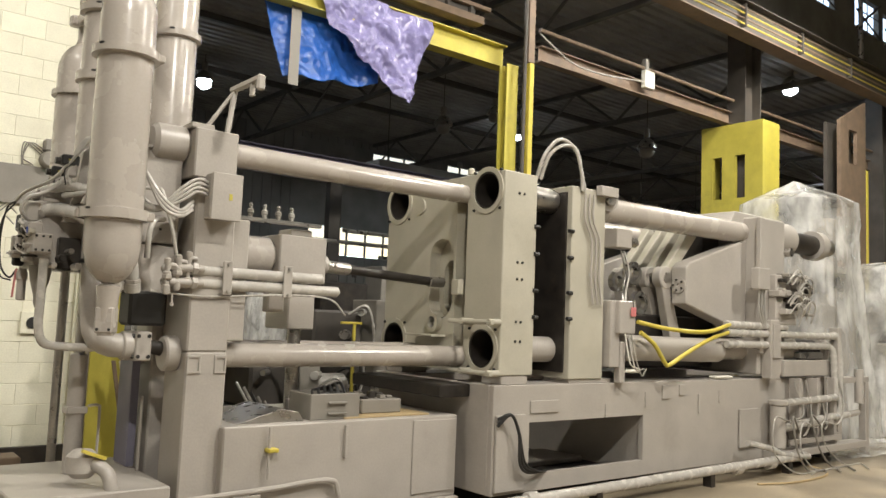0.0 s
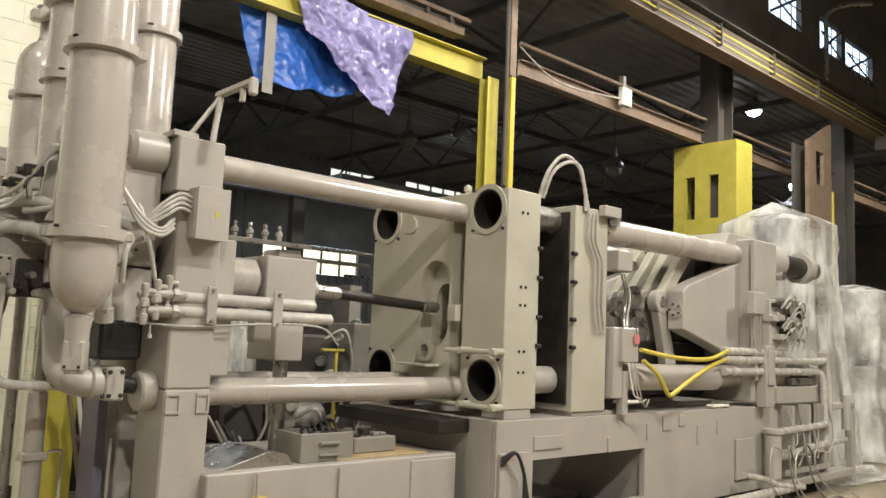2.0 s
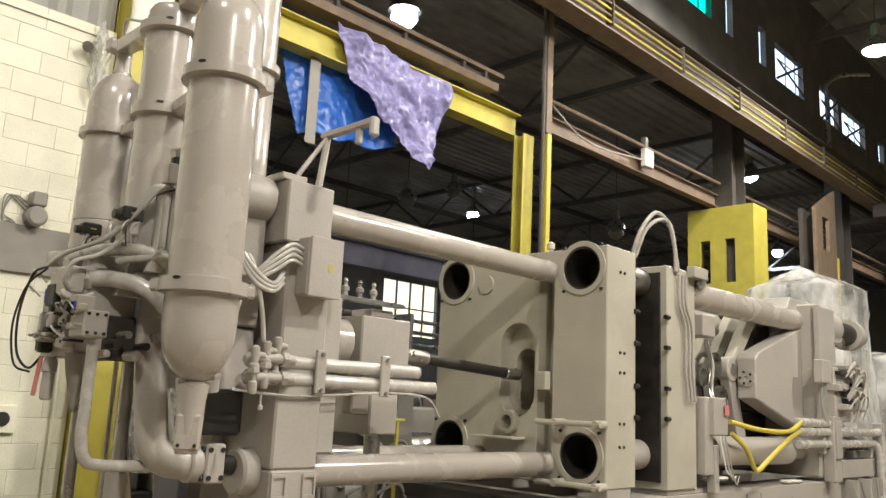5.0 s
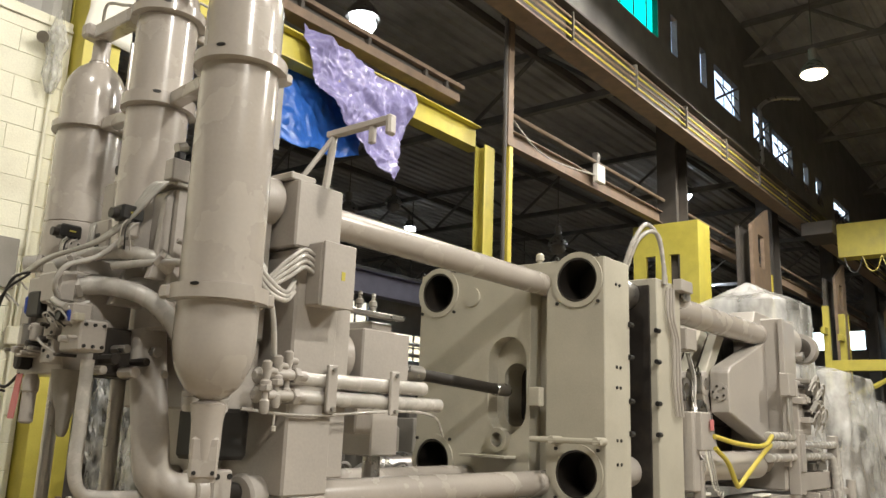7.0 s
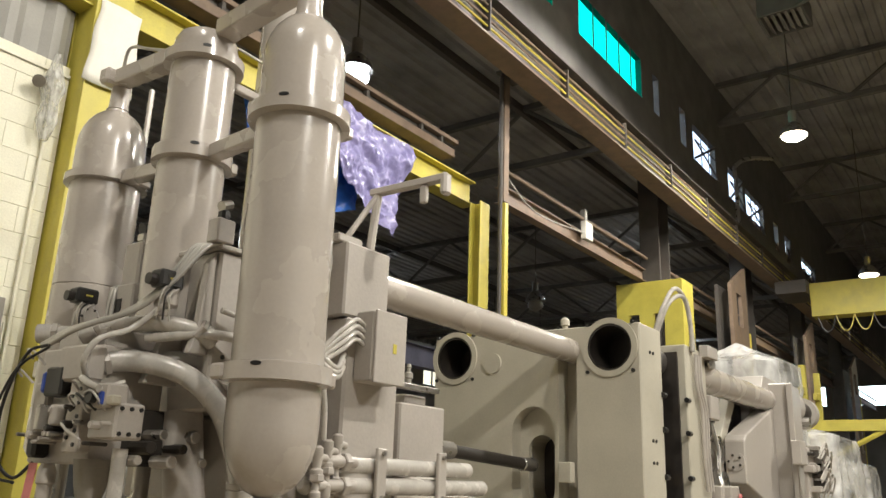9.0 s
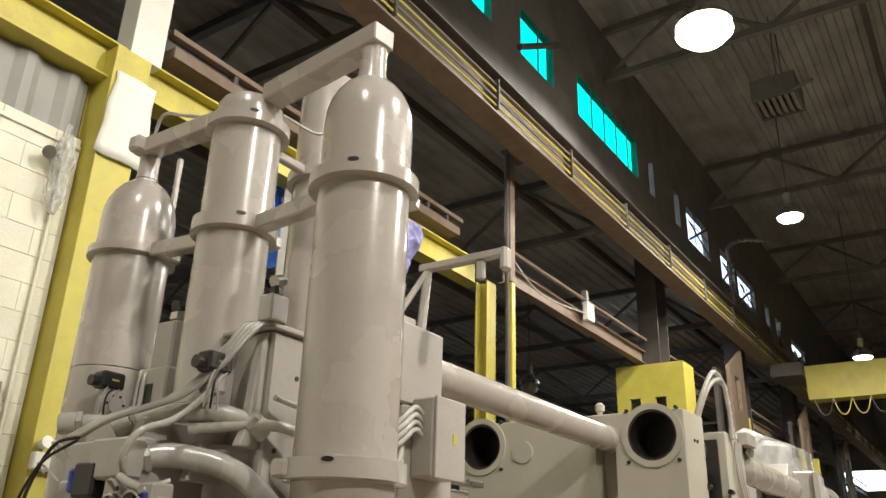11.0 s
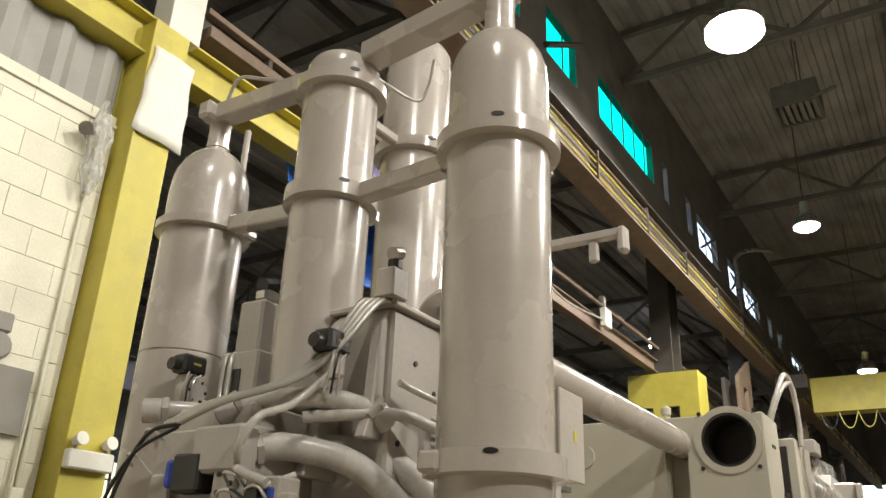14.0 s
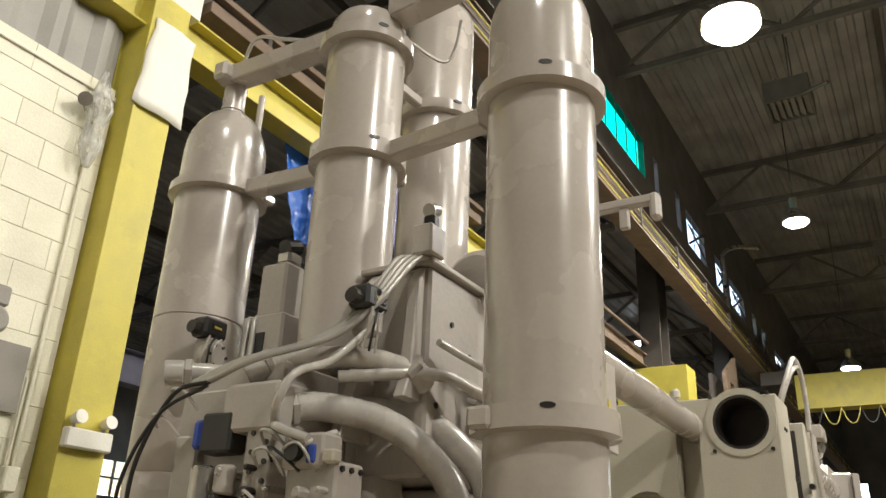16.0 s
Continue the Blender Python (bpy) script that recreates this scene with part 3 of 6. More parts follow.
# heavy crane beam, ducts and machines in the side bay
# The girder's blue cast is window light held in its material.
solo("side_bay_girder", ibeam(6, 30, 15.5, 4.7, 5.25, 0.3), BLUEGREY, "crane girder across the side bay, bluish window light in its colour", "girder")
for x in (9, 17, 25):
    solo("side_bay_column", box(x - 0.15, x + 0.15, 15.4, 15.6, FZ, 4.698, 0.004), GIRDER, "dark steel post under the side-bay girder", "column", "side-bay posts")
ad = thing("air_duct", (20, 18.5, 5.6), "pale sheet-metal air duct in the side bay", "duct")
part("duct", box(12, 28, 18.2, 18.9, 5.6, 6.1, 0.02), CORR, ad)
for x in (12.5, 17.6, 24, 27.5):
    part("hanger", rod((x, 18.55, 6.1), (x, 18.55, EAVE), 0.015, 6), GIRDER, ad)
for k, (y, z) in enumerate(((13.2, 3.15), (13.4, 3.4), (13.6, 2.95))):
    solo("side_bay_pipe", rod((7 + k, y, z), (26, y, z), 0.04, 8), STEEL, "pale pipe run in the side bay", "pipe", "side-bay pipes")
for x in (10.0, 14.5, 19.0, 24.0):
    solo("pipe_stand", box(x, x + 0.08, 13.1, 13.7, FZ, 3.5, 0.004), CORR, "pale stand carrying side-bay pipes", "stand", "pipe stands")
rnd = random.Random(21)


def old_machine(x, y, s):
    m = thing("old_machine", (x, y, FZ), "dark oily machine standing in the side bay", "machine", "side-bay machines")
    part("bed", box(x - 0.9 * s, x + 0.9 * s, y - 0.4, y + 0.4, FZ, FZ + 0.75 * s, 0.02), DARK, m)
    part("head", box(x - 0.8 * s, x - 0.2 * s, y - 0.35, y + 0.35, FZ + 0.75 * s, FZ + 1.35 * s + 0.3 * rnd.random(), 0.03), rnd.choice((DARK, GREYBOX, GIRDER)), m)
    part("motor", rod((x + 0.1 * s, y - 0.2, FZ + 1.0 * s), (x + 0.75 * s, y - 0.2, FZ + 1.0 * s), 0.2 * s, 16, bevel=0.02), rnd.choice((DARK, GREYBOX, STEEL)), m, smooth=35)
    part("guard", box(x - 0.1, x + 0.15, y - 0.45, y + 0.1, FZ + 0.75 * s, FZ + 1.6 * s, 0.01), GREYBOX, m)
    for k in range(5):
        a, c = x + (rnd.random() - 0.5) * 1.4 * s, FZ + (0.6 + 0.9 * rnd.random()) * s
        part("hose", tube([(a, y - 0.42, c), (a + 0.15, y - 0.6, c + 0.1), (a + 0.3, y - 0.55, c - 0.3), (a + 0.2, y - 0.5, c - 0.6)], 0.018, 6), rnd.choice((BLACK, GALV, STEEL, HOSE)), m, smooth=60)
    for k in range(4):
        a, c = x + (rnd.random() - 0.5) * 1.5 * s, FZ + (0.5 + rnd.random()) * s
        part("fitting", rod((a, y - 0.5, c), (a + 0.12, y - 0.38, c), 0.03 + 0.03 * rnd.random(), 8), rnd.choice((STEEL, GALV, DARK)), m)


for x, y, s in ((4.3, 8.4, 0.8), (5.6, 8.9, 1.15), (7.2, 9.6, 1.1), (5.0, 10.6, 1.3), (9.6, 10.8, 1.4), (12, 12, 1.5), (3.4, 9.9, 1.0), (16, 11.2, 1.4), (8.2, 12.6, 1.6)):
    old_machine(x, y, s)
solo("white_drum", lathe(4.55, 9.6, [(0.3, FZ), (0.32, 0.2), (0.32, 1.9), (0.28, 2.0)], 20), PLASTIC, "white plastic-wrapped drum behind the shot end", "drum", smooth=40)
ys = thing("yellow_stand", (4.45, 7.3, FZ), "thin yellow T-shaped stand behind the shot end", "post")
part("post", box(4.44, 4.47, 7.29, 7.32, FZ, 1.66, 0.004), YELLOWB, ys)
part("crossbar", box(4.29, 4.54, 7.285, 7.325, 1.66, 1.685, 0.004), YELLOWB, ys)
for k in range(7):
    solo("tangled_cable", tube([(3.3 + .08 * k, 7.6, 1.05 - .05 * k), (3.45 + .05 * k, 7.5, 0.75), (3.6 + .12 * k, 7.5 + .05 * k, 0.5), (3.9 + .05 * k, 7.55, 0.3 + .04 * k), (4.15, 7.6, 0.2)], 0.014, 6), (GALV, HOSE, BLACK)[k % 3], "tangled cable hanging behind the base", "cable", "tangled cables", smooth=60)

pc = thing("plastic_cover", (2.95, 8.0, FZ), "clear plastic cover over a small dark machine", "plastic sheet")
part("core", box(2.75, 3.15, 7.8, 8.2, FZ, 1.35, 0.03), DARK, pc)
part("bottle", lathe(2.85, 7.72, [(0.06, FZ), (0.07, 0.2), (0.07, 1.0), (0.03, 1.1), (0.03, 1.2)], 16), STEEL, pc, smooth=40)
_bm = bmesh.new()
_g = [[_bm.verts.new((2.95 + (0.3 + 0.12 * j / 16 + 0.05 * noise.noise((math.cos(i * .2618) * 2, math.sin(i * .2618) * 2, j * .4))) * math.cos(i * .2618), 8.0 + (0.3 + 0.12 * j / 16 + 0.05 * noise.noise((math.cos(i * .2618) * 2 + 5, math.sin(i * .2618) * 2, j * .4))) * math.sin(i * .2618), 1.95 - 1.8 * j / 16)) for i in range(24)] for j in range(17)]
for j in range(16):
    for i in range(24):
        _bm.faces.new((_g[j][i], _g[j][(i + 1) % 24], _g[j + 1][(i + 1) % 24], _g[j + 1][i]))
_bm.faces.new(_g[0][::-1])
part("sheet", _bm, PLASTIC, pc, smooth=60)


def film(u, v):
    x, z = 2.5 + 0.3 * u + 0.05 * v, 2.12 - 0.95 * v
    return Vector((x, 8.38 + 0.1 * math.sin(5 * u + 2 * v) + 0.09 * noise.noise((u * 4, v * 6, 2)) + 0.05 * noise.noise((u * 11, v * 13, 5)), z + 0.05 * noise.noise((u * 3, 1, v))))


_bm = bmesh.new()
_g = [[_bm.verts.new(film(i / 24, j / 40)) for i in range(25)] for j in range(41)]
for j in range(40):
    for i in range(24):
        _bm.faces.new((_g[j][i], _g[j][i + 1], _g[j + 1][i + 1], _g[j + 1][i]))
hf = thing("hanging_film", (2.7, 8.5, FZ), "crumpled clear plastic film hung on a post", "plastic sheet")
part("sheet", _bm, PLASTIC, hf, smooth=60)
part("post", box(2.86, 2.9, 8.52, 8.56, FZ, 2.16, 0.004), DARK, hf)
part("crossbar", box(2.5, 2.9, 8.5, 8.52, 2.1, 2.14, 0.004), DARK, hf)
for k in range(3):
    part("hose", tube([(2.8 + 0.03 * k, 8.48, 2.1), (2.78 + 0.05 * k, 8.42, 1.75), (2.82 + 0.05 * k, 8.4, 1.4), (2.84 + 0.05 * k, 8.45, 0.9), (2.86 + 0.05 * k, 8.45, FZ)], 0.014, 7), BLACK, hf, "black hose", smooth=60)


# ---- the die-casting machine: bed and platens ----
bed = thing("machine_bed", (7.5, 6.1, 0.4), "grey painted welded machine bed with an open pocket", "machine base")
near = cut(box(4.54, 9.3, 5.2, 5.26, 0.27, 1.2, 0.006), [box(4.98, 6.6, 5, 5.5, 0.42, 0.87, 0)])
part("front_plate", near, PAINT, bed)
part("back_plate", cut(box(4.54, 11.0, 6.94, 7.0, 0.27, 1.2, 0.006), [box(4.98, 6.6, 6.5, 7.5, 0.42, 0.87, 0)]), PAINT, bed)
part("cross_brace", rod((5.2, 6.9, 0.35), (6.4, 6.9, 0.95), 0.03, 8), PAINT, bed)
part("end_plate", box(4.54, 4.6, 5.262, 6.938, 0.27, 1.2, 0.006), PAINT, bed)
part("top_rail", box(4.602, 11.0, 5.262, 5.6, 1.12, 1.2, 0.006), PAINT, bed)
part("top_rail", box(4.602, 11.0, 6.6, 6.938, 1.12, 1.2, 0.006), PAINT, bed)
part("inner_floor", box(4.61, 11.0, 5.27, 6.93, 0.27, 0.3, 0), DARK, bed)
part("divider", box(6.62, 6.68, 5.27, 6.93, 0.3, 1.11, 0), PAINT, bed)
part("rear_plate", box(9.302, 11.0, 5.24, 5.3, 0.3, 1.2, 0.006), PAINT, bed)
for a, b, c, d in ((4.98, 5.35, 0.95, 1.06), (6.9, 7.05, 1.02, 1.16), (7.2, 7.3, 1.05, 1.16), (6.0, 6.03, 0.87, 1.0), (7.55, 7.58, 0.85, 1.05), (7.95, 7.98, 0.95, 1.08), (8.35, 8.75, 0.5, 0.85), (6.62, 6.65, 0.95, 1.1)):
    part("welded_pad", box(a, b, 5.185, 5.202, c, d, 0.003), PAINT, bed)
for x in (4.7, 6.7, 8.9, 10.6):
    part("foot", box(x, x + 0.3, 5.35, 6.85, FZ, 0.4, 0.01), DARK, bed)
part("left_post", box(4.56, 4.9, 5.17, 5.198, 0.3, 0.95, 0.006), PAINT, bed)

TIE = [(5.455, 2.925), (6.80, 2.92), (5.46, 1.505), (6.80, 1.53)]


def stadium(y0, y1, z0, z1, n=10):
    r, c = (y1 - y0) / 2, (y0 + y1) / 2
    up = [(c + r * math.cos(math.pi * i / n), z1 - r + r * math.sin(math.pi * i / n)) for i in range(n + 1)]
    dn = [(c - r * math.cos(math.pi * i / n), z0 + r - r * math.sin(math.pi * i / n)) for i in range(n + 1)]
    return up + dn


fp = thing("fixed_platen", (4.8, 6.1, 1.2), "cream-grey fixed die platen with four tie-bar bores", "machine platen")
cuts = [rod((4, y, z), (4.95, y, z), 0.17, 36) for y, z in TIE]
cuts += [prism(stadium(5.9, 6.26, 1.76, 2.52), 0, 4.0, 4.75, 0), prism(stadium(5.96, 6.19, 1.82, 2.32), 0, 4.7, 5.3, 0),
         box(4, 4.78, 5.72, 5.87, 1.36, 2.95, 0), rod((4, 6.13, 1.72), (4.9, 6.13, 1.72), 0.055, 24)]
part("plate", cut(box(4.62, 5.03, 5.23, 7.0, 1.28, 3.09, 0.008), cuts), PLATE, fp)
# Thin near-black sheet over the platen face in the die gap.
part("die_face", box(5.032, 5.05, 5.3, 6.93, 1.34, 3.02, 0), DARK, fp, "dark die face")
for y, z in TIE:
    part("bore_ring", ring(0, (y, z), 0.171, 0.213, 4.604, 4.622), PLATE, fp, "pale machined bore ring", smooth=30)
    # Dark ring and disc added inside each bore in place of its shade.
    part("bore_shade_ring", ring(0, (y, z), 0.155, 0.1695, 4.612, 4.93), DARK, fp, "dark ring added for the shade in the oily bore", smooth=30)
    part("bore_shade_disc", rod((4.932, y, z), (4.948, y, z), 0.169, 30), DARK, fp, "dark disc closing the bore in place of its shade")
    for k in range(4):
        a = radians(45 + 90 * k)
        part("bolt", rod((4.605, y + 0.245 * math.cos(a), z + 0.245 * math.sin(a)), (4.63, y + 0.245 * math.cos(a), z + 0.245 * math.sin(a)), 0.013, 8), BLACK, fp)
# Dark sheet behind the slot replaces the shade in the opening.
part("slot_shade_sheet", box(5.0, 5.028, 5.94, 6.21, 1.8, 2.34, 0), DARK, fp, "dark sheet standing in for shade in the shot opening")
part("sleeve_ring", ring(0, (6.13, 1.72), 0.055, 0.09, 4.56, 4.622), PLATE, fp, smooth=30)
part("boss", rod((4.6, 6.44, 2.86), (4.622, 6.44, 2.86), 0.08, 24), PLATE, fp)
part("shelf", box(4.45, 4.62, 5.98, 6.4, 1.585, 1.605, 0.003), PLATE, fp)
part("lug", box(4.55, 4.62, 5.74, 5.84, 1.98, 2.12, 0.006), PLATE, fp)
for z in (1.72, 1.28):
    part("spacer_rod", rod((4.5, 5.2, z + 0.02), (4.5, 5.78, z + 0.02), 0.022, 10), PLATE, fp)
    for y in (5.24, 5.6):
        part("spacer_boss", rod((4.48, y, z + 0.02), (4.62, y, z + 0.02), 0.03, 12, bevel=0.004), PLATE, fp, smooth=35)
for z in (2.62, 2.37, 2.04, 1.8):
    part("clamp_bolt", rod((5.0, 5.225, z), (5.06, 5.225, z), 0.02, 8), BLACK, fp)
for z in (2.28, 2.13, 1.75, 1.58, 2.9):
    for x in (4.8, 4.86):
        part("bolt_hole", rod((x, 5.222, z), (x, 5.232, z), 0.012, 8), BLACK, fp)
part("foot", box(4.66, 4.98, 5.24, 5.5, 1.2, 1.28, 0.006), PAINT, fp)
part("foot", box(4.66, 4.98, 6.7, 6.96, 1.2, 1.28, 0.006), PAINT, fp)
part("eye_bolt", lathe(4.8, 5.9, [(0.02, 3.09), (0.02, 3.14), (0.035, 3.15), (0.035, 3.19), (0.015, 3.21)], 12), PLATE, fp)

mp = thing("moving_platen", (5.7, 6.1, 1.2), "grey moving die platen with clamp slots", "machine platen")
part("plate", box(5.47, 5.95, 5.2, 7.0, 1.24, 3.06, 0.008), PLATE, mp)
# Matching near-black sheet on the moving side of the gap.
part("die_face", box(5.445, 5.468, 5.26, 6.94, 1.3, 3.0, 0), DARK, mp, "dark die face")
for z in (2.62, 2.37, 2.04, 1.8):
    part("clamp_bolt", rod((5.42, 5.19, z), (5.48, 5.19, z), 0.02, 8), BLACK, mp)
for y, z in TIE:
    part("tie_bushing", rod((5.95, y, z), (6.12, y, z), 0.19, 30, bevel=0.02), PAINT, mp, smooth=35)
part("side_box", box(5.8, 6.05, 5.12, 5.198, 3.0, 3.1, 0.006), PAINT, mp)
part("lock_bolt", rod((5.98, 5.15, 2.97), (6.04, 5.26, 2.97), 0.05, 6, bevel=0.008), STEEL, mp)
part("lock_washer", rod((6.0, 5.2, 2.97), (6.05, 5.29, 2.97), 0.095, 20), PAINT, mp)
for k in range(3):
    x = 5.62 + 0.06 * k
    part("oil_line", tube([(x, 5.17, 3.0), (x, 5.17, 2.75), (x + 0.1, 5.17, 2.55), (x + 0.1, 5.17, 2.2), (x + 0.14, 5.17, 1.95)], 0.012, 6), PAINT, mp)
part("foot", box(5.5, 6.1, 5.22, 5.55, 1.2, 1.24, 0.006), PAINT, mp)

for k, (y, z) in enumerate(TIE):
    tb = thing("tie_bar", (5.0, y, z), "long painted steel tie bar through the platens", "tie bar", "tie bars")
    part("gap_length", rod((4.96, y, z), (5.44, y, z), 0.12, 30), STEEL if k < 2 else PAINT, tb, smooth=35)
    part("rear_length", rod((6.12, y, z + 0.01), (8.78, y, z + 0.03), 0.128, 36), GLOSS, tb, "glossy painted length", smooth=35)
    part("rear_nut", rod((9.4, y, z + 0.03), (9.85, y, z + 0.03), 0.22, 30, bevel=0.03), PAINT, tb, smooth=35)
    part("thread", rod((9.85, y, z + 0.03), (10.55, y, z + 0.03), 0.14, 24), DARK, tb, smooth=35)
    part("collar", ring(0, (y, z + 0.03), 0.1, 0.2, 10.55, 10.72), PAINT, tb, smooth=35)
    part("end_stub", rod((10.5, y, z + 0.03), (11.05, y, z + 0.03), 0.12, 24, bevel=0.02), STEEL, tb, smooth=35)

rp = thing("rear_platen", (9.1, 6.1, 1.2), "grey rear die platen with toggle housings", "machine platen")
part("plate", box(8.78, 9.4, 5.2, 7.0, 1.24, 3.14, 0.02), PAINT, rp)
part("top_cover", prism([(8.45, 3.0), (8.6, 3.2), (9.2, 3.2), (9.4, 3.1), (9.4, 3.0)], 1, 5.4, 6.85, 0.01), PAINT, rp)
part("edge_plate", box(8.72, 8.8, 5.14, 5.2, 1.5, 3.12, 0.006), PAINT, rp)
part("valve_box", box(8.55, 8.8, 5.06, 5.16, 2.25, 2.5, 0.008), PAINT, rp)
for i in range(3):
    part("cable", tube([(8.62 + .06 * i, 5.1, 2.25), (8.62 + .06 * i, 5.1, 2.0), (8.72 + .03 * i, 5.1, 1.8)], 0.012, 6), GALV, rp)
PROF = [(7.55, 2.03), (7.55, 2.44), (7.62, 2.5), (8.78, 2.86), (8.78, 1.72)]
for k, y in enumerate((5.36, 6.68)):
    part("toggle_housing", prism(PROF, 1, y, y + 0.2, 0.012), PAINT, rp)
part("pin_cover", ring(0, (5.46, 2.24), 0.02, 0.09, 7.535, 7.55), PAINT, rp)
for k in range(5):
    a = 2 * math.pi * k / 5
    part("cover_bolt", rod((7.52, 5.46 + 0.06 * math.cos(a), 2.24 + 0.06 * math.sin(a)), (7.536, 5.46 + 0.06 * math.cos(a), 2.24 + 0.06 * math.sin(a)), 0.012, 8), DARK, rp)
for k in range(4):
    y = 5.58 + 0.2 * k
    ln = thing("toggle_link", (7.6, y, 2.2), "painted toggle link arm, upper arm paler for its lit face", "machine link", "toggle links")
    # Paler material on the upper arm stands in for its lit face.
    part("arm", prism([(7.46, 2.4), (7.6, 2.35), (8.13, 2.9), (7.98, 2.98)], 1, y, y + 0.1, 0.008), PLATE, ln)
    part("hub", rod((7.48, y - 0.01, 2.32), (7.48, y + 0.11, 2.32), 0.13, 24, bevel=0.01), PAINT, ln, smooth=35)
    part("lower_arm", prism([(7.4, 2.25), (7.56, 2.25), (7.8, 1.6), (7.6, 1.55)], 1, y, y + 0.1, 0.008), PAINT, ln)
    part("pin", rod((7.48, y - 0.02, 2.32), (7.48, y + 0.12, 2.32), 0.06, 16), STEEL, ln)
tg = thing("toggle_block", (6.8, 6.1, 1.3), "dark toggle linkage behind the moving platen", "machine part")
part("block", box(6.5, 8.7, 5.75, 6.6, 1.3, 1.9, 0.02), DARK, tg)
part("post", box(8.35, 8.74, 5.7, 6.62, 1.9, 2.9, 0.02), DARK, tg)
for x, z, r in ((6.3, 2.2, 0.1), (6.55, 2.3, 0.12), (6.66, 2.0, 0.12)):
    solo("lifting_ring", ring(1, (x, z), r * 0.6, r, 5.3, 5.36), STEEL, "steel lifting ring beside the platen", "ring", "lifting rings", smooth=30)
sb = thing("sensor_block", (6.3, 5.3, 2.6), "painted valve block behind the moving platen", "valve block")
part("body", box(6.2, 6.44, 5.25, 5.42, 2.54, 2.74, 0.01), PAINT, sb)
part("cap", rod((6.5, 5.34, 2.62), (6.6, 5.34, 2.62), 0.05, 12), STEEL, sb)

# side cylinder and its pipes
sc = thing("side_cylinder", (7.2, 5.3, 1.55), "large painted hydraulic side cylinder", "hydraulic cylinder")
part("barrel", rod((6.35, 5.3, 1.54), (8.05, 5.3, 1.52), 0.13, 30, bevel=0.01), PAINT, sc, smooth=35)
part("mount", box(5.98, 6.12, 5.13, 5.34, 1.35, 2.0, 0.01), PAINT, sc)
part("manifold", box(6.05, 6.3, 5.08, 5.25, 1.68, 2.0, 0.01), PAINT, sc)
part("tag", box(6.2, 6.28, 5.06, 5.068, 1.85, 1.94, 0.003), RED, sc, "pink-red plastic tag")
part("drop_block", box(6.12, 6.2, 5.12, 5.2, 1.2, 1.6, 0.008), PAINT, sc)
for z, a, b in ((1.82, 8.0, 9.3), (1.73, 8.0, 10.4), (1.6, 8.0, 10.4)):
    solo("hydraulic_pipe", rod((a, 5.14, z), (b, 5.14, z), 0.045, 16, bevel=0.008), HOSE, "painted hydraulic pipe along the bed", "pipe", "bed pipes", smooth=35)
cl = thing("pipe_clamp", (9.0, 5.12, 1.2), "painted pipe clamp block", "clamp")
part("block", box(8.85, 9.05, 5.07, 5.2, 1.2, 1.9, 0.01), PAINT, cl)
part("cap", box(8.87, 9.03, 5.05, 5.07, 1.45, 1.85, 0.004), PAINT, cl)
part("tag_cord", rod((6.24, 5.064, 1.94), (6.24, 5.07, 2.0), 0.004, 5), BLACK, sc)
for pts in ([(6.33, 5.08, 1.8), (6.8, 5.02, 1.74), (7.4, 5.0, 1.73), (8.0, 5.1, 1.82)], [(6.4, 5.1, 1.7), (6.58, 5.06, 1.58), (6.74, 5.05, 1.4), (6.82, 5.05, 1.38), (7.05, 5.04, 1.48), (7.5, 5.05, 1.64), (8.0, 5.12, 1.73)]):
    solo("yellow_hose", tube(pts, 0.022, 10, 10), YELLOWB, "bright yellow hydraulic hose", "hose", "yellow hoses", smooth=60)
for x, z in ((6.2, 1.32), (7.9, 1.24)):
    solo("rag", box(x, x + 0.35, 5.2, 5.3, z - 0.03, z, 0.012), PAPER, "white rag lying on the bed", "rag", "rags")
for i in range(2):
    solo("arched_hose", tube([(5.08 + 0.05 * i, 5.3, 3.08), (5.1 + 0.06 * i, 5.22, 3.3), (5.25 + 0.05 * i, 5.18, 3.46 - 0.05 * i), (5.45 + 0.02 * i, 5.17, 3.4), (5.55, 5.17, 3.2), (5.58 + 0.04 * i, 5.18, 3.02)], 0.018, 8), HOSE, "grey hose arching between the platens", "hose", "arched hoses", smooth=60)

# valve group and pipes at the rear end of the bed
rv = thing("valve_group", (9.4, 5.1, 1.9), "cluttered hydraulic valve group on the rear platen", "valve block")
rnd = random.Random(5)
for i in range(26):
    x, z = 8.95 + 0.75 * rnd.random(), 1.95 + 0.5 * rnd.random()
    w, hh = 0.04 + 0.06 * rnd.random(), 0.03 + 0.07 * rnd.random()
    part("valve_body", box(x, x + w * 1.5, 4.98 + 0.06 * rnd.random(), 5.18, z, z + hh, 0.008), rnd.choice((PAINT, PAINT, DARK, STEEL, GREYBOX)), rv)
for i in range(14):
    x, z = 8.95 + 0.7 * rnd.random(), 1.95 + 0.45 * rnd.random()
    part("line", tube([(x, 5.0, z), (x + 0.1, 4.95, z + 0.12), (x + 0.25, 4.97, z + 0.05), (x + 0.3, 5.05, z - 0.15)], 0.010, 6), rnd.choice((GALV, GALV, HOSE)), rv)
part("bracket", box(9.0, 9.5, 5.1, 5.2, 1.85, 2.45, 0.01), PAINT, rv)
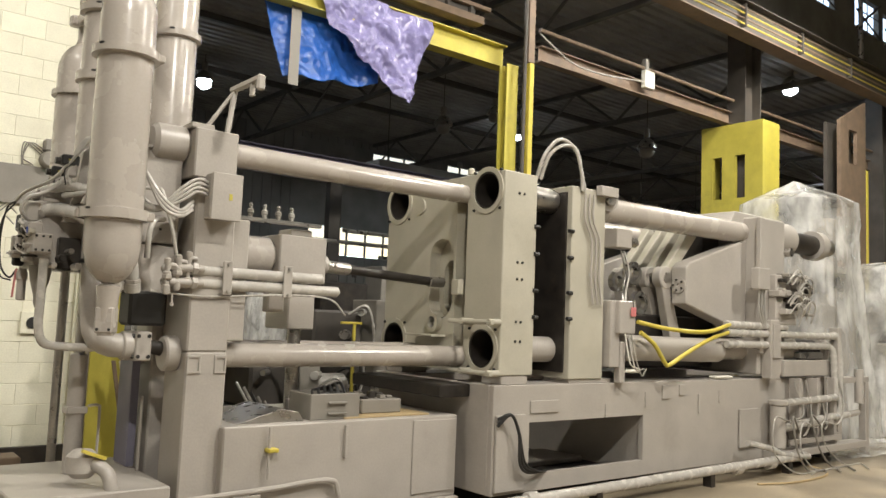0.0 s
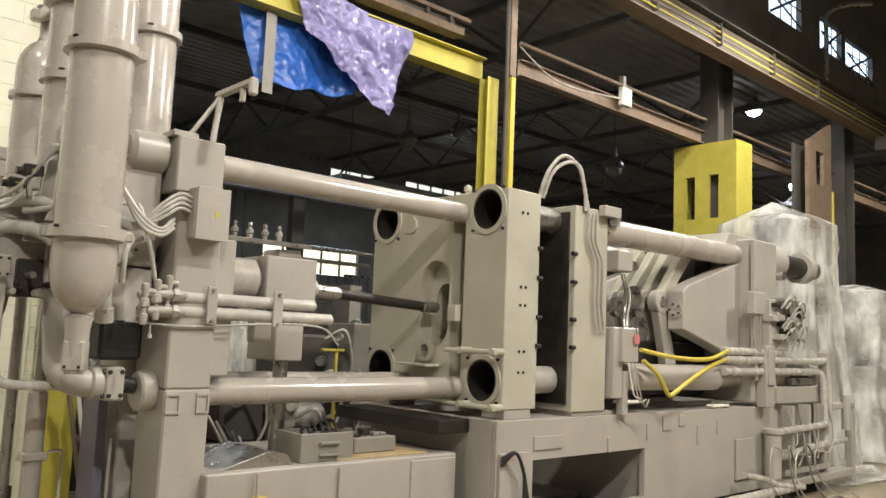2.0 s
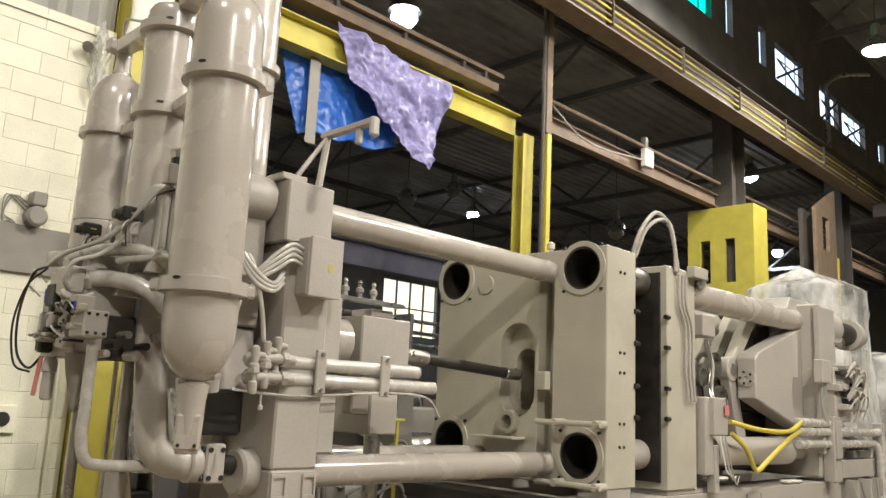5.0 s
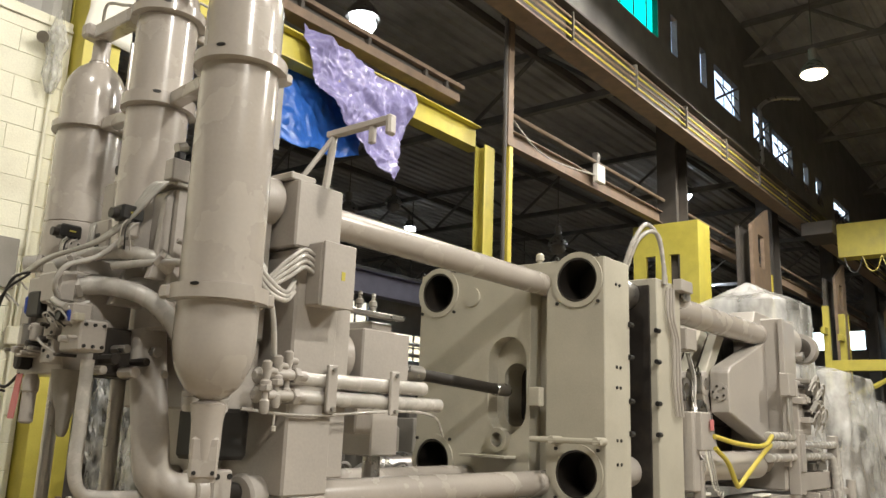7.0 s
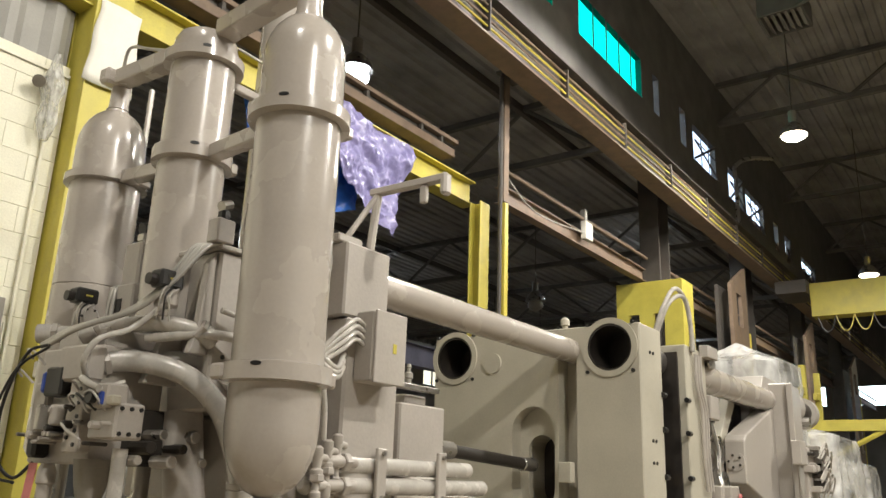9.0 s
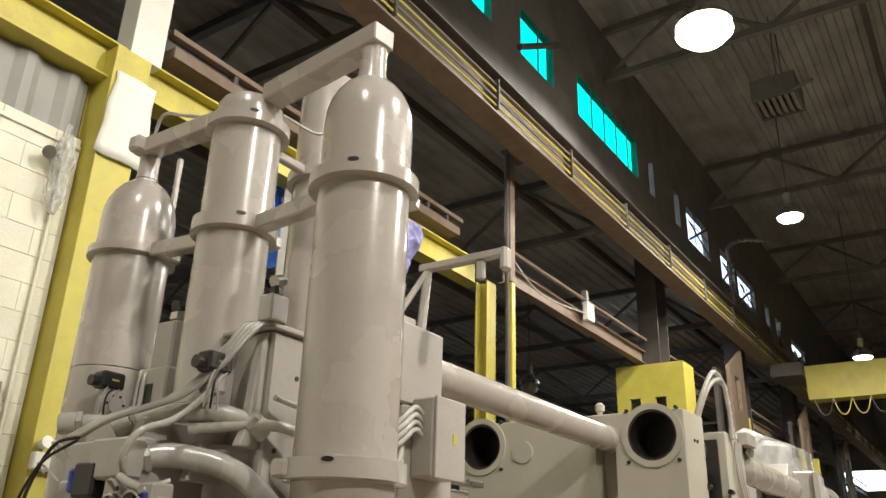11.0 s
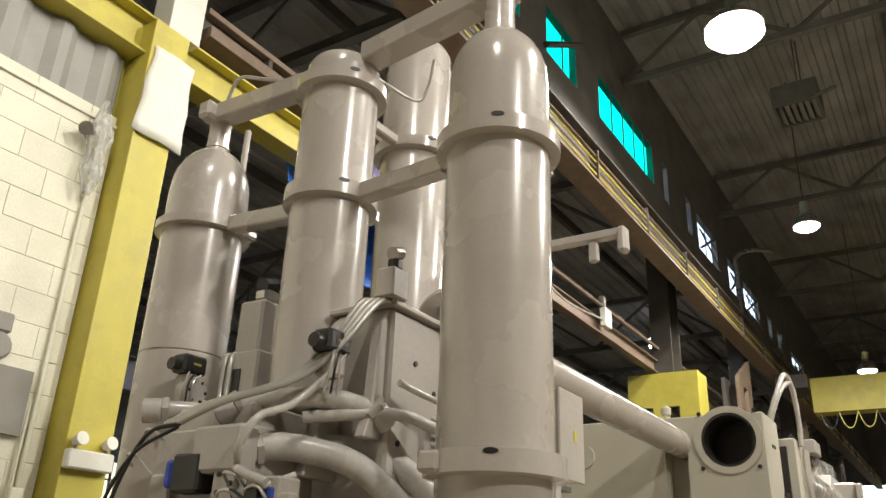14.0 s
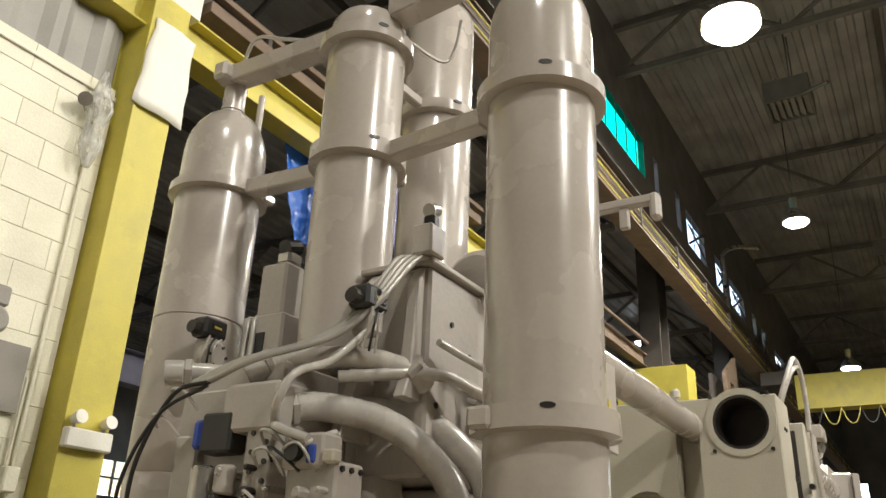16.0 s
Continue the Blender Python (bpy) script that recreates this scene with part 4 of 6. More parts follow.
for pts, r in (([(10.4, 5.14, 1.73), (10.6, 5.12, 1.7), (10.62, 5.1, 1.3), (10.55, 5.08, 0.75), (10.2, 5.06, 0.7), (9.0, 5.05, 0.62)], 0.05),
               ([(10.4, 5.14, 1.6), (10.45, 5.1, 1.5), (10.45, 5.08, 1.0), (10.3, 5.05, 0.95), (9.1, 5.05, 0.92)], 0.045),
               ([(8.3, 5.05, 0.5), (8.7, 4.98, 0.42), (8.9, 4.95, 0.35), (9.4, 4.9, 0.3)], 0.035)):
    solo("bent_pipe", tube(pts, r, 12, 6), HOSE, "bent painted pipe at the rear of the bed", "pipe", "bent pipes", smooth=60)
for k in range(5):
    x = 8.9 + 0.28 * k
    j = [0.3 * (rnd.random() - 0.5) for _ in range(8)]
    solo("loose_cable", tube([(x + 0.5, 5.08, 1.15 + j[0]), (x + 0.45 + j[1], 5.0, 0.85 + j[2]), (x + 0.1 + j[3], 4.95, 0.62 + j[4]), (x - 0.15 + j[5], 4.93, 0.7 + 0.5 * j[6]), (x - 0.2 + j[7], 4.9, 0.4), (x + 0.1 + j[0], 4.86, FZ + 0.03), (x + 0.5 + j[2], 4.8, FZ + 0.02), (x + 0.2, 4.72 - 0.04 * k, FZ + 0.02)], 0.009 + 0.003 * (k % 2), 6), (GALV, GREYBOX, HOSE, GREYBOX, GALV)[k], "loose grey cable looped at the bed's rear", "cable", "loose cables", smooth=60)
rc = thing("rear_cabinet", (9.6, 5.15, 0.3), "painted panels and drip channel at the bed's rear", "machine panel")
part("channel", box(8.9, 11.2, 5.0, 5.2, 0.28, 0.36, 0.006), PAINT, rc)
part("panel", box(8.35, 8.75, 5.17, 5.2, 0.42, 0.86, 0.006), PAINT, rc)
part("filter_post", rod((8.98, 5.06, 0.4), (8.98, 5.06, 0.9), 0.09, 18, bevel=0.01), PAINT, rc, smooth=35)
part("filter_cap", rod((8.98, 5.06, 0.9), (8.98, 5.06, 0.96), 0.11, 18, bevel=0.01), PAINT, rc, smooth=35)
part("flat_bar", box(9.2, 10.3, 5.02, 5.05, 0.62, 0.7, 0.004), PAINT, rc)
part("flat_bar", box(9.2, 10.5, 5.02, 5.05, 0.42, 0.48, 0.004), PAINT, rc)
for k in range(3):
    part("riser", box(9.5 + 0.45 * k, 9.56 + 0.45 * k, 5.06, 5.2, 0.36, 1.2, 0.005), PAINT, rc)
part("plate", box(9.32, 10.5, 5.16, 5.235, 1.22, 1.42, 0.008), PAINT, rc)
part("plate", box(9.7, 10.3, 5.15, 5.24, 1.44, 1.52, 0.008), STEEL, rc)
rk = thing("pipe_rack", (10.9, 5.1, FZ), "painted bracket with pipe ends behind the bed", "bracket")
part("post", box(10.55, 10.65, 5.08, 5.2, 0.5, 1.85, 0.008), PAINT, rk)
part("arm", box(10.65, 11.5, 5.1, 5.2, 1.12, 1.2, 0.008), PAINT, rk)
part("leg", box(11.4, 11.5, 5.1, 5.2, FZ, 1.12, 0.008), PAINT, rk)
part("roller", rod((11.15, 5.08, 0.85), (11.15, 5.08, 1.3), 0.06, 14), PAINT, rk)
part("cross_pipe", rod((9.3, 5.12, 0.6), (11.2, 5.12, 0.72), 0.04, 10), HOSE, rk)

# floor pipe along the bed and the black cables
fpz = thing("floor_pipe", (6.5, 4.95, FZ), "pale painted pipe lying along the foot of the bed", "pipe")
part("pipe", rod((2.6, 5.0, 0.24), (9.4, 4.95, 0.3), 0.05, 18), HOSE, fpz, smooth=35)
for x in (4.75, 7.9, 8.6):
    part("coupling", rod((x, 4.98, 0.265), (x + 0.12, 4.98, 0.266), 0.068, 18, bevel=0.008), HOSE, fpz, smooth=35)
for x in (3.2, 5.6, 7.4, 9.0):
    part("saddle", box(x, x + 0.08, 4.93, 5.03, FZ, 0.25, 0.004), DARK, fpz)
for k in range(3):
    solo("black_cable", tube([(4.56, 5.16, 0.92 - 0.03 * k), (4.66, 5.1, 0.96), (4.76, 5.1, 0.8), (4.78 + 0.03 * k, 5.1, 0.55), (4.9 + 0.06 * k, 5.12, 0.46), (5.2, 5.2, 0.44)], 0.014, 7), BLACK, "black power cable hanging from the bed", "cable", "black cables", smooth=60)
solo("pocket_pan", box(5.1, 6.5, 5.9, 6.5, 0.302, 0.36, 0.01), GREYBOX, "grey tray inside the bed pocket", "tray")

# ---- shot end: base, frame and tie rods ----
sbm = thing("shot_pedestal", (3.2, 6.1, FZ), "grey painted box base under the shot end", "machine base")
part("body", box(2.26, 4.4, 5.5, 6.75, 0.25, 0.93, 0.01), PAINT, sbm)
part("cover_panel", box(3.92, 4.38, 5.485, 5.502, 0.3, 0.9, 0.004), PAINT, sbm)
part("plinth", box(1.9, 4.4, 5.44, 6.8, FZ, 0.25, 0.01), PAINT, sbm)
part("drain_cock", box(2.58, 2.66, 5.42, 5.5, 0.74, 0.77, 0.006), YELLOWB, sbm, "yellow drain-cock handle")
part("drain_stem", rod((2.6, 5.46, 0.55), (2.6, 5.46, 0.92), 0.012, 8), PAINT, sbm)
part("rib", box(3.25, 3.27, 5.47, 5.5, 0.65, 0.9, 0.003), PAINT, sbm)
part("conduit_pipe", tube([(2.0, 5.47, 0.46), (2.6, 5.46, 0.48), (3.1, 5.46, 0.5), (3.2, 5.46, 0.4), (3.22, 5.46, 0.2)], 0.02, 8), PAINT, sbm)
part("junction", box(2.3, 2.55, 5.45, 5.5, 0.36, 0.45, 0.006), PAINT, sbm)

sf = thing("shot_press", (2.08, 6.1, 0.5), "heavy grey painted shot-end frame", "machine frame")
part("near_pillar", box(1.985, 2.285, 5.58, 5.98, 0.25, 1.45, 0.012), PAINT, sf)
part("far_pillar", box(1.985, 2.285, 6.26, 6.66, 0.25, 1.45, 0.012), PAINT, sf)
part("pillar_head", cut(box(1.985, 2.285, 5.58, 6.66, 1.452, 2.68, 0.012), [rod((1, 6.12, 2.14), (3, 6.12, 2.14), 0.12, 24)]), PAINT, sf)
part("near_block", box(1.955, 2.275, 5.585, 6.0, 2.682, 3.04, 0.01), PAINT, sf)
part("far_block", box(1.955, 2.275, 6.24, 6.655, 2.682, 3.04, 0.01), PAINT, sf)
part("top_plate", box(1.93, 2.1, 5.62, 5.8, 3.04, 3.08, 0.006), PAINT, sf)
for y in (5.78, 6.46):
    part("rod_cap", rod((1.7, y, 2.93), (1.96, y, 2.93), 0.13, 28, bevel=0.03), PAINT, sf, smooth=35)
    part("rod_cap", rod((1.88, y, 1.43), (1.99, y, 1.43), 0.125, 28, bevel=0.015), PAINT, sf, smooth=35)
for x0, x1 in ((1.99, 2.09), (2.19, 2.28)):
    part("lift_slot", cut(box(x0, x1, 5.568, 5.584, 1.3, 1.43, 0.003), [box(x0 + 0.015, x1 - 0.015, 5.5, 5.6, 1.318, 1.412, 0)]), PAINT, sf)
part("side_channel", box(2.29, 2.42, 5.62, 5.76, 1.53, 2.42, 0.008), PAINT, sf)
for y, z, r in ((5.78, 2.92, 0.088), (5.78, 1.42, 0.092), (6.46, 1.42, 0.092)):
    tr_ = thing("shot_tie_rod", (3.3, y, z), "smooth painted tie rod of the shot end", "tie bar", "shot tie rods")
    part("shaft", rod((2.27, y, z), (4.76, y, z), r, 32), GLOSS, tr_, smooth=35)
    part("shoulder", rod((2.265, y, z), (2.32, y, z), r + 0.025, 32, bevel=0.01), GLOSS, tr_, smooth=35)

arm = thing("switch_bracket", (2.2, 5.7, 3.04), "painted limit-switch bracket on the frame top", "bracket")
part("post", tube([(2.22, 5.68, 3.04), (2.26, 5.68, 3.38)], 0.022, 8), PAINT, arm)
part("strut", tube([(2.06, 5.75, 3.04), (2.26, 5.68, 3.38)], 0.016, 8), PAINT, arm)
part("beam", prism([(2.235, 3.375), (2.285, 3.375), (2.285, 3.41), (2.235, 3.41)], 1, 5.26, 5.72, 0.004), PAINT, arm)
part("switch", box(2.23, 2.29, 5.23, 5.27, 3.3, 3.415, 0.012), PAINT, arm)
part("switch", box(2.245, 2.275, 5.36, 5.4, 3.28, 3.375, 0.006), PAINT, arm)

eb = thing("control_box", (2.15, 5.5, 2.4), "grey electrical junction box on the shot frame", "electrical box")
part("body", box(2.04, 2.26, 5.47, 5.58, 2.385, 2.71, 0.008), PAINT, eb)
part("lid", box(2.045, 2.27, 5.455, 5.47, 2.38, 2.715, 0.004), PAINT, eb)
part("sticker", box(2.17, 2.195, 5.4525, 5.4555, 2.525, 2.57, 0), YELLOW, eb, "small yellow warning sticker")
for k in range(4):
    z = 2.64 - 0.03 * k
    solo("conduit_hose", tube([(2.05, 5.53, z), (1.95, 5.5, z + 0.01), (1.85, 5.5, z - 0.06), (1.72, 5.58, z - 0.2 + 0.02 * k), (1.62, 5.75, z - 0.1)], 0.0115, 8), HOSE, "painted conduit hose to the junction box", "hose", "conduit hoses", smooth=60)

# shot cylinder
sh = thing("shot_cylinder", (2.8, 6.1, 2.1), "painted shot cylinder with a steel plunger rod", "hydraulic cylinder")
part("barrel", rod((2.27, 6.1, 2.2), (2.82, 6.1, 2.2), 0.16, 36, bevel=0.03), GLOSS, sh, "glossy pale barrel", smooth=35)
part("head_block", box(2.83, 3.26, 5.92, 6.28, 2.0, 2.38, 0.01), PAINT, sh)
part("tail_block", box(2.3, 2.42, 5.9, 6.3, 2.05, 2.5, 0.01), PAINT, sh)
part("gland", rod((3.26, 6.1, 2.17), (3.36, 6.1, 2.17), 0.08, 24, bevel=0.01), PAINT, sh, smooth=35)
part("coupling", rod((3.36, 6.1, 2.16), (3.6, 6.1, 2.15), 0.055, 20, bevel=0.015), STEEL, sh, smooth=35)
part("plunger", rod((3.6, 6.1, 2.15), (4.52, 6.1, 2.1), 0.042, 20), DARK, sh, "dark worn plunger rod", smooth=35)
part("plunger_tip", rod((4.48, 6.1, 2.1), (4.66, 6.1, 2.1), 0.05, 20, bevel=0.008), STEEL, sh, smooth=35)
part("cap", box(2.95, 3.15, 5.98, 6.2, 2.38, 2.44, 0.01), PAINT, sh)
part("rail", box(2.3, 3.2, 5.92, 5.98, 2.46, 2.49, 0.004), STEEL, sh)
for k in range(5):
    part("fitting", lathe(2.45 + 0.12 * k, 5.95, [(0.018, 2.49), (0.018, 2.52), (0.026, 2.525), (0.026, 2.55), (0.012, 2.56), (0.012, 2.58), (0.018, 2.585), (0.01, 2.605)], 10), (GALV, GREYBOX)[k % 2], sh, smooth=40)
part("support", box(2.92, 3.16, 5.9, 6.3, 1.62, 1.98, 0.01), PAINT, sh)
part("support_column", rod((3.04, 6.0, 0.93), (3.04, 6.0, 1.62), 0.055, 16), STEEL, sh)
part("valve", box(2.7, 2.84, 5.82, 5.92, 1.75, 1.95, 0.01), PAINT, sh)
for z, x1 in ((2.02, 3.05), (1.93, 3.2)):
    pp = thing("oil_pipe", (2.5, 5.6, z), "pale painted oil pipe with a rounded end", "pipe", "oil pipes")
    part("pipe", rod((1.78, 5.6, z), (x1, 5.6, z), 0.04, 20, bevel=0.02), HOSE, pp, smooth=35)
for x in (2.2, 2.68):
    k_ = thing("pipe_bracket", (x, 5.56, 1.88), "bolted bracket holding the oil pipes", "bracket", "pipe brackets")
    part("plate", box(x, x + 0.07, 5.535, 5.555, 1.86, 2.1, 0.004), PAINT, k_)
    for z in (1.88, 2.075):
        part("bolt", rod((x + 0.035, 5.52, z), (x + 0.035, 5.54, z), 0.012, 6), STEEL, k_)
solo("thin_line", tube([(1.7, 5.57, 1.86), (2.1, 5.56, 1.84), (2.7, 5.56, 1.88), (3.1, 5.58, 1.87), (3.3, 5.65, 1.75)], 0.008, 6), HOSE, "thin lubrication line below the oil pipes", "pipe", smooth=60)

# boxes on the base
tb = thing("tool_box", (3.2, 5.75, 0.93), "open grey steel box full of cables on the base", "box")
part("shell", cut(box(3.0, 3.45, 5.6, 5.95, 0.93, 1.13, 0.006), [box(3.02, 3.43, 5.62, 5.93, 0.96, 1.3, 0)]), GREYBOX, tb)
part("handle", box(3.15, 3.32, 5.575, 5.6, 1.05, 1.07, 0.004), GREYBOX, tb)
part("handle", box(3.15, 3.32, 5.575, 5.6, 0.97, 0.985, 0.004), GREYBOX, tb)
for k in range(6):
    solo("cable_coil", tube([(3.05 + .06 * k, 5.65, 1.1), (3.1 + .05 * k, 5.75, 1.15 + .01 * k), (3.3, 5.85, 1.14), (3.35 - .04 * k, 5.7, 1.12), (3.2, 5.66, 1.13)], 0.012, 6), BLACK, "black cable coiled in the steel box", "cable", "box cables", smooth=60)
tb2 = thing("parts_tray", (3.7, 5.85, 0.93), "low grey tray of parts on plywood", "tray")
part("shell", box(3.55, 3.95, 5.72, 6.1, 0.945, 1.06, 0.008), GREYBOX, tb2)
for k in range(9):
    xx, yy = 3.58 + 0.035 * k, 5.76 + 0.25 * ((k * 7) % 5) / 5
    part("contents", box(xx, xx + 0.06, yy, yy + 0.06, 1.06, 1.08 + 0.012 * (k % 4), 0.006), (DARK, STEEL, GREYBOX)[k % 3], tb2)
solo("plywood_sheet", box(3.3, 4.15, 5.58, 6.2, 0.931, 0.944, 0.002), WOOD, "thin plywood sheet lying on the base", "board")
solo("steel_flat", prism([(2.4, 0.931), (2.95, 0.931), (2.9, 1.0), (2.75, 1.03)], 1, 5.6, 6.2, 0.004), STEEL, "bent steel sheet on the base", "sheet metal")
# Solid dark block takes the place of the shaded slot below the platen.
solo("dark_slot_block", box(4.2, 4.538, 5.5, 6.9, 1.08, 1.19, 0.01), DARK, "dark block standing in for the shaded slot under the fixed platen", "slide")

bag = thing("plastic_scrap", (11.6, 5.2, FZ), "crumpled clear plastic scrap on the floor", "plastic sheet", kind="stuff")


def scrap(u, v):
    a = 2 * math.pi * u
    r = 0.75 * v * (1 + 0.25 * noise.noise((3 * math.cos(a), 3 * math.sin(a), 1)))
    q = Vector((12.0 + 1.5 * r * math.cos(a), 5.3 + 0.5 * r * math.sin(a), FZ + 0.005))
    q.z += (1 - v) * 0.16 + abs(noise.noise(q * 6)) * 0.12 * (1 - 0.6 * v)
    return q


_bm = bmesh.new()
_g = [[_bm.verts.new(scrap(i / 48, 0.02 + 0.98 * j / 14)) for i in range(48)] for j in range(15)]
for j in range(14):
    for i in range(48):
        _bm.faces.new((_g[j][i], _g[j][(i + 1) % 48], _g[j + 1][(i + 1) % 48], _g[j + 1][i]))
part("sheet", _bm, PLASTIC, bag, smooth=60)
solo("floor_cable", tube([(8.0, 4.75, FZ + 0.012), (8.5, 4.6, FZ + 0.012), (9.2, 4.62, FZ + 0.012), (9.6, 4.8, FZ + 0.012), (9.5, 4.95, FZ + 0.05)], 0.013, 6), WOOD, "yellowed cable lying on the floor", "cable", smooth=60)

# wires down the moving platen's back and small hanging cables
for k in range(3):
    solo("hanging_wire", tube([(6.14 + .05 * k, 5.1, 1.75), (6.16 + .05 * k, 5.06, 1.5), (6.2 + .08 * k, 5.05, 1.38 - .05 * k), (6.35 + .05 * k, 5.06, 1.34)], 0.007, 5), (PAPER, HOSE, GALV)[k], "thin loose wire by the side cylinder", "cable", "loose wires", smooth=60)
for k in range(2):
    solo("chain_hose", tube([(6.32 + .05 * k, 5.3, 2.52), (6.36 + .06 * k, 5.27, 2.3), (6.3 + .05 * k, 5.25, 2.1), (6.25 + .04 * k, 5.2, 1.95)], 0.012, 6), (STEEL, HOSE)[k], "small hose below the valve block", "hose", "small hoses", smooth=60)
solo("rod_boot", rod((9.42, 5.2, 2.75), (9.42, 5.12, 2.75), 0.06, 6), STEEL, "hex lock bolt on the rear platen", "bolt")


# ---- accumulators ----
def dome(r, z0, h, up=True, n=7):
    pts = [(r * math.cos(math.pi / 2 * i / n), z0 + (h if up else -h) * math.sin(math.pi / 2 * i / n)) for i in range(n + 1)]
    return pts


A1, A2, A3, A4 = (1.37, 5.355), (1.45, 6.15), (1.49, 6.93), (1.95, 6.12)


def band(c, r, z, h, parent, hole_at=(), lugs=()):
    b = part("band", lathe(c[0], c[1], [(r - 0.03, z - h / 2), (r, z - h / 2 + 0.006), (r, z + h / 2 - 0.006), (r - 0.03, z + h / 2)], 48), GLOSS, parent, smooth=22)
    for a in hole_at:
        d = Vector((math.cos(radians(a)), math.sin(radians(a)), 0))
        p = Vector((c[0], c[1], z))
        slot = rod(p + d * (r - 0.01), p + d * (r + 0.002), 0.021, 12)
        for v in slot.verts:
            v.co.z = z + h * 0.28 + (v.co.z - z) * 0.4
        part("hole", slot, BLACK, b)
    for a in lugs:
        d = Vector((math.cos(radians(a)), math.sin(radians(a)), 0))
        p = Vector((c[0], c[1], z)) + d * (r - 0.008)
        part("lug", box(p.x - 0.035, p.x + 0.035, p.y - 0.035, p.y + 0.035, z - h * 0.4, z + h * 0.4, 0.01), GLOSS, b)


a1 = thing("accumulator", (*A1, 1.55), "tall glossy grey accumulator bottle with bolted bands", "accumulator", "accumulators")
R = 0.172
prof = [(0.06, 1.83), (0.075, 1.87)] + [(r, z) for r, z in reversed(dome(R, 2.13, 0.25, False))][1:] + [(R, 3.6)] + dome(R, 3.62, 0.22)[1:-1] + [(0.06, 3.845)]
part("shell", lathe(*A1, prof, 56), GLOSS, a1, smooth=40)
band(A1, R + 0.035, 2.32, 0.075, a1, (206, 26), (150, 340))
band(A1, R + 0.035, 3.36, 0.065, a1, (208, 28), (20, 340))
part("neck", lathe(*A1, [(0.065, 3.82), (0.055, 3.87), (0.055, 3.98), (0.065, 3.985)], 28), GLOSS, a1, smooth=40)
part("foot_neck", lathe(*A1, [(0.05, 1.56), (0.055, 1.6), (0.06, 1.66), (0.064, 1.8), (0.075, 1.87)], 28), GLOSS, a1, smooth=40)
TURNED = Matrix.Translation((*A1, 0)) @ Matrix.Rotation(radians(-33), 4, "Z")
bm = box(-0.056, 0.056, -0.058, 0.058, 1.575, 1.74, 0.01)
bm.transform(TURNED)
part("foot_flange", bm, GLOSS, a1)
for dx in (-0.045, 0.045):
    part("foot_bolt", rod(TURNED @ Vector((dx * 0.8, -0.062, 1.6)), TURNED @ Vector((dx * 0.8, -0.056, 1.6)), 0.009, 8), BLACK, a1)

a2 = thing("accumulator", (*A2, 2.6), "glossy grey straight accumulator cylinder with capped top", "accumulator", "accumulators")
R2 = 0.155
part("shell", lathe(*A2, [(0.10, 2.56), (0.12, 2.57), (0.13, 2.6), (R2, 2.61), (R2, 3.96)], 48), GLOSS, a2, smooth=40)
band(A2, R2 + 0.03, 3.38, 0.075, a2, (235,), (340,))
band(A2, R2 + 0.035, 3.88, 0.06, a2, (235,))
part("cap", lathe(*A2, [(R2 - 0.01, 3.93), (R2 - 0.004, 3.99), (R2 - 0.02, 4.02), (0.05, 4.025)], 40), GLOSS, a2, smooth=40)
part("cap_plug", rod((A2[0], A2[1], 4.02), (A2[0], A2[1], 4.055), 0.03, 6), GLOSS, a2)

a3 = thing("accumulator", (*A3, 2.0), "tall glossy grey accumulator bottle beside the wall", "accumulator", "accumulators")
R3 = 0.178
part("shell", lathe(*A3, [(R3 - 0.03, 2.0), (R3, 2.05), (R3, 2.24), (R3 - 0.004, 2.25), (R3, 2.255), (R3, 2.84), (R3 - 0.005, 2.845), (R3, 2.85), (R3, 3.6)] + dome(R3, 3.61, 0.24)[1:-1] + [(0.06, 3.85)], 48), GLOSS, a3, smooth=40)
band(A3, R3 + 0.03, 3.42, 0.05, a3, (), (300,))
part("neck", lathe(*A3, [(0.06, 3.83), (0.05, 3.88), (0.05, 4.0)], 24), GLOSS, a3, smooth=40)
part("valve", box(A3[0] - 0.12, A3[0] - 0.02, A3[1] - 0.04, A3[1] + 0.04, 3.98, 4.07, 0.015), GLOSS, a3)
part("leg", rod((A3[0], A3[1], FZ), (A3[0], A3[1], 2.0), 0.035, 14), STEEL, a3)

a4 = thing("accumulator", (*A4, 2.7), "grey accumulator cylinder behind the others", "accumulator", "accumulators")
R4 = 0.155
part("shell", lathe(*A4, [(0.12, 2.66), (R4, 2.69), (R4, 4.36), (R4 - 0.02, 4.40), (0.04, 4.41)], 48), GLOSS, a4, smooth=40)
band(A4, R4 + 0.03, 3.82, 0.06, a4, (240,))
part("cap_plug", rod((A4[0], A4[1], 4.41), (A4[0], A4[1], 4.46), 0.03, 8), GLOSS, a4)
part("support", box(A4[0] - 0.1, A4[0] + 0.1, A4[1] - 0.12, A4[1] + 0.12, 2.5, 2.67, 0.01), PAINT, a4)
part("stem", rod((A4[0], A4[1], 1.4), (A4[0], A4[1], 2.52), 0.07, 14), PAINT, a4)


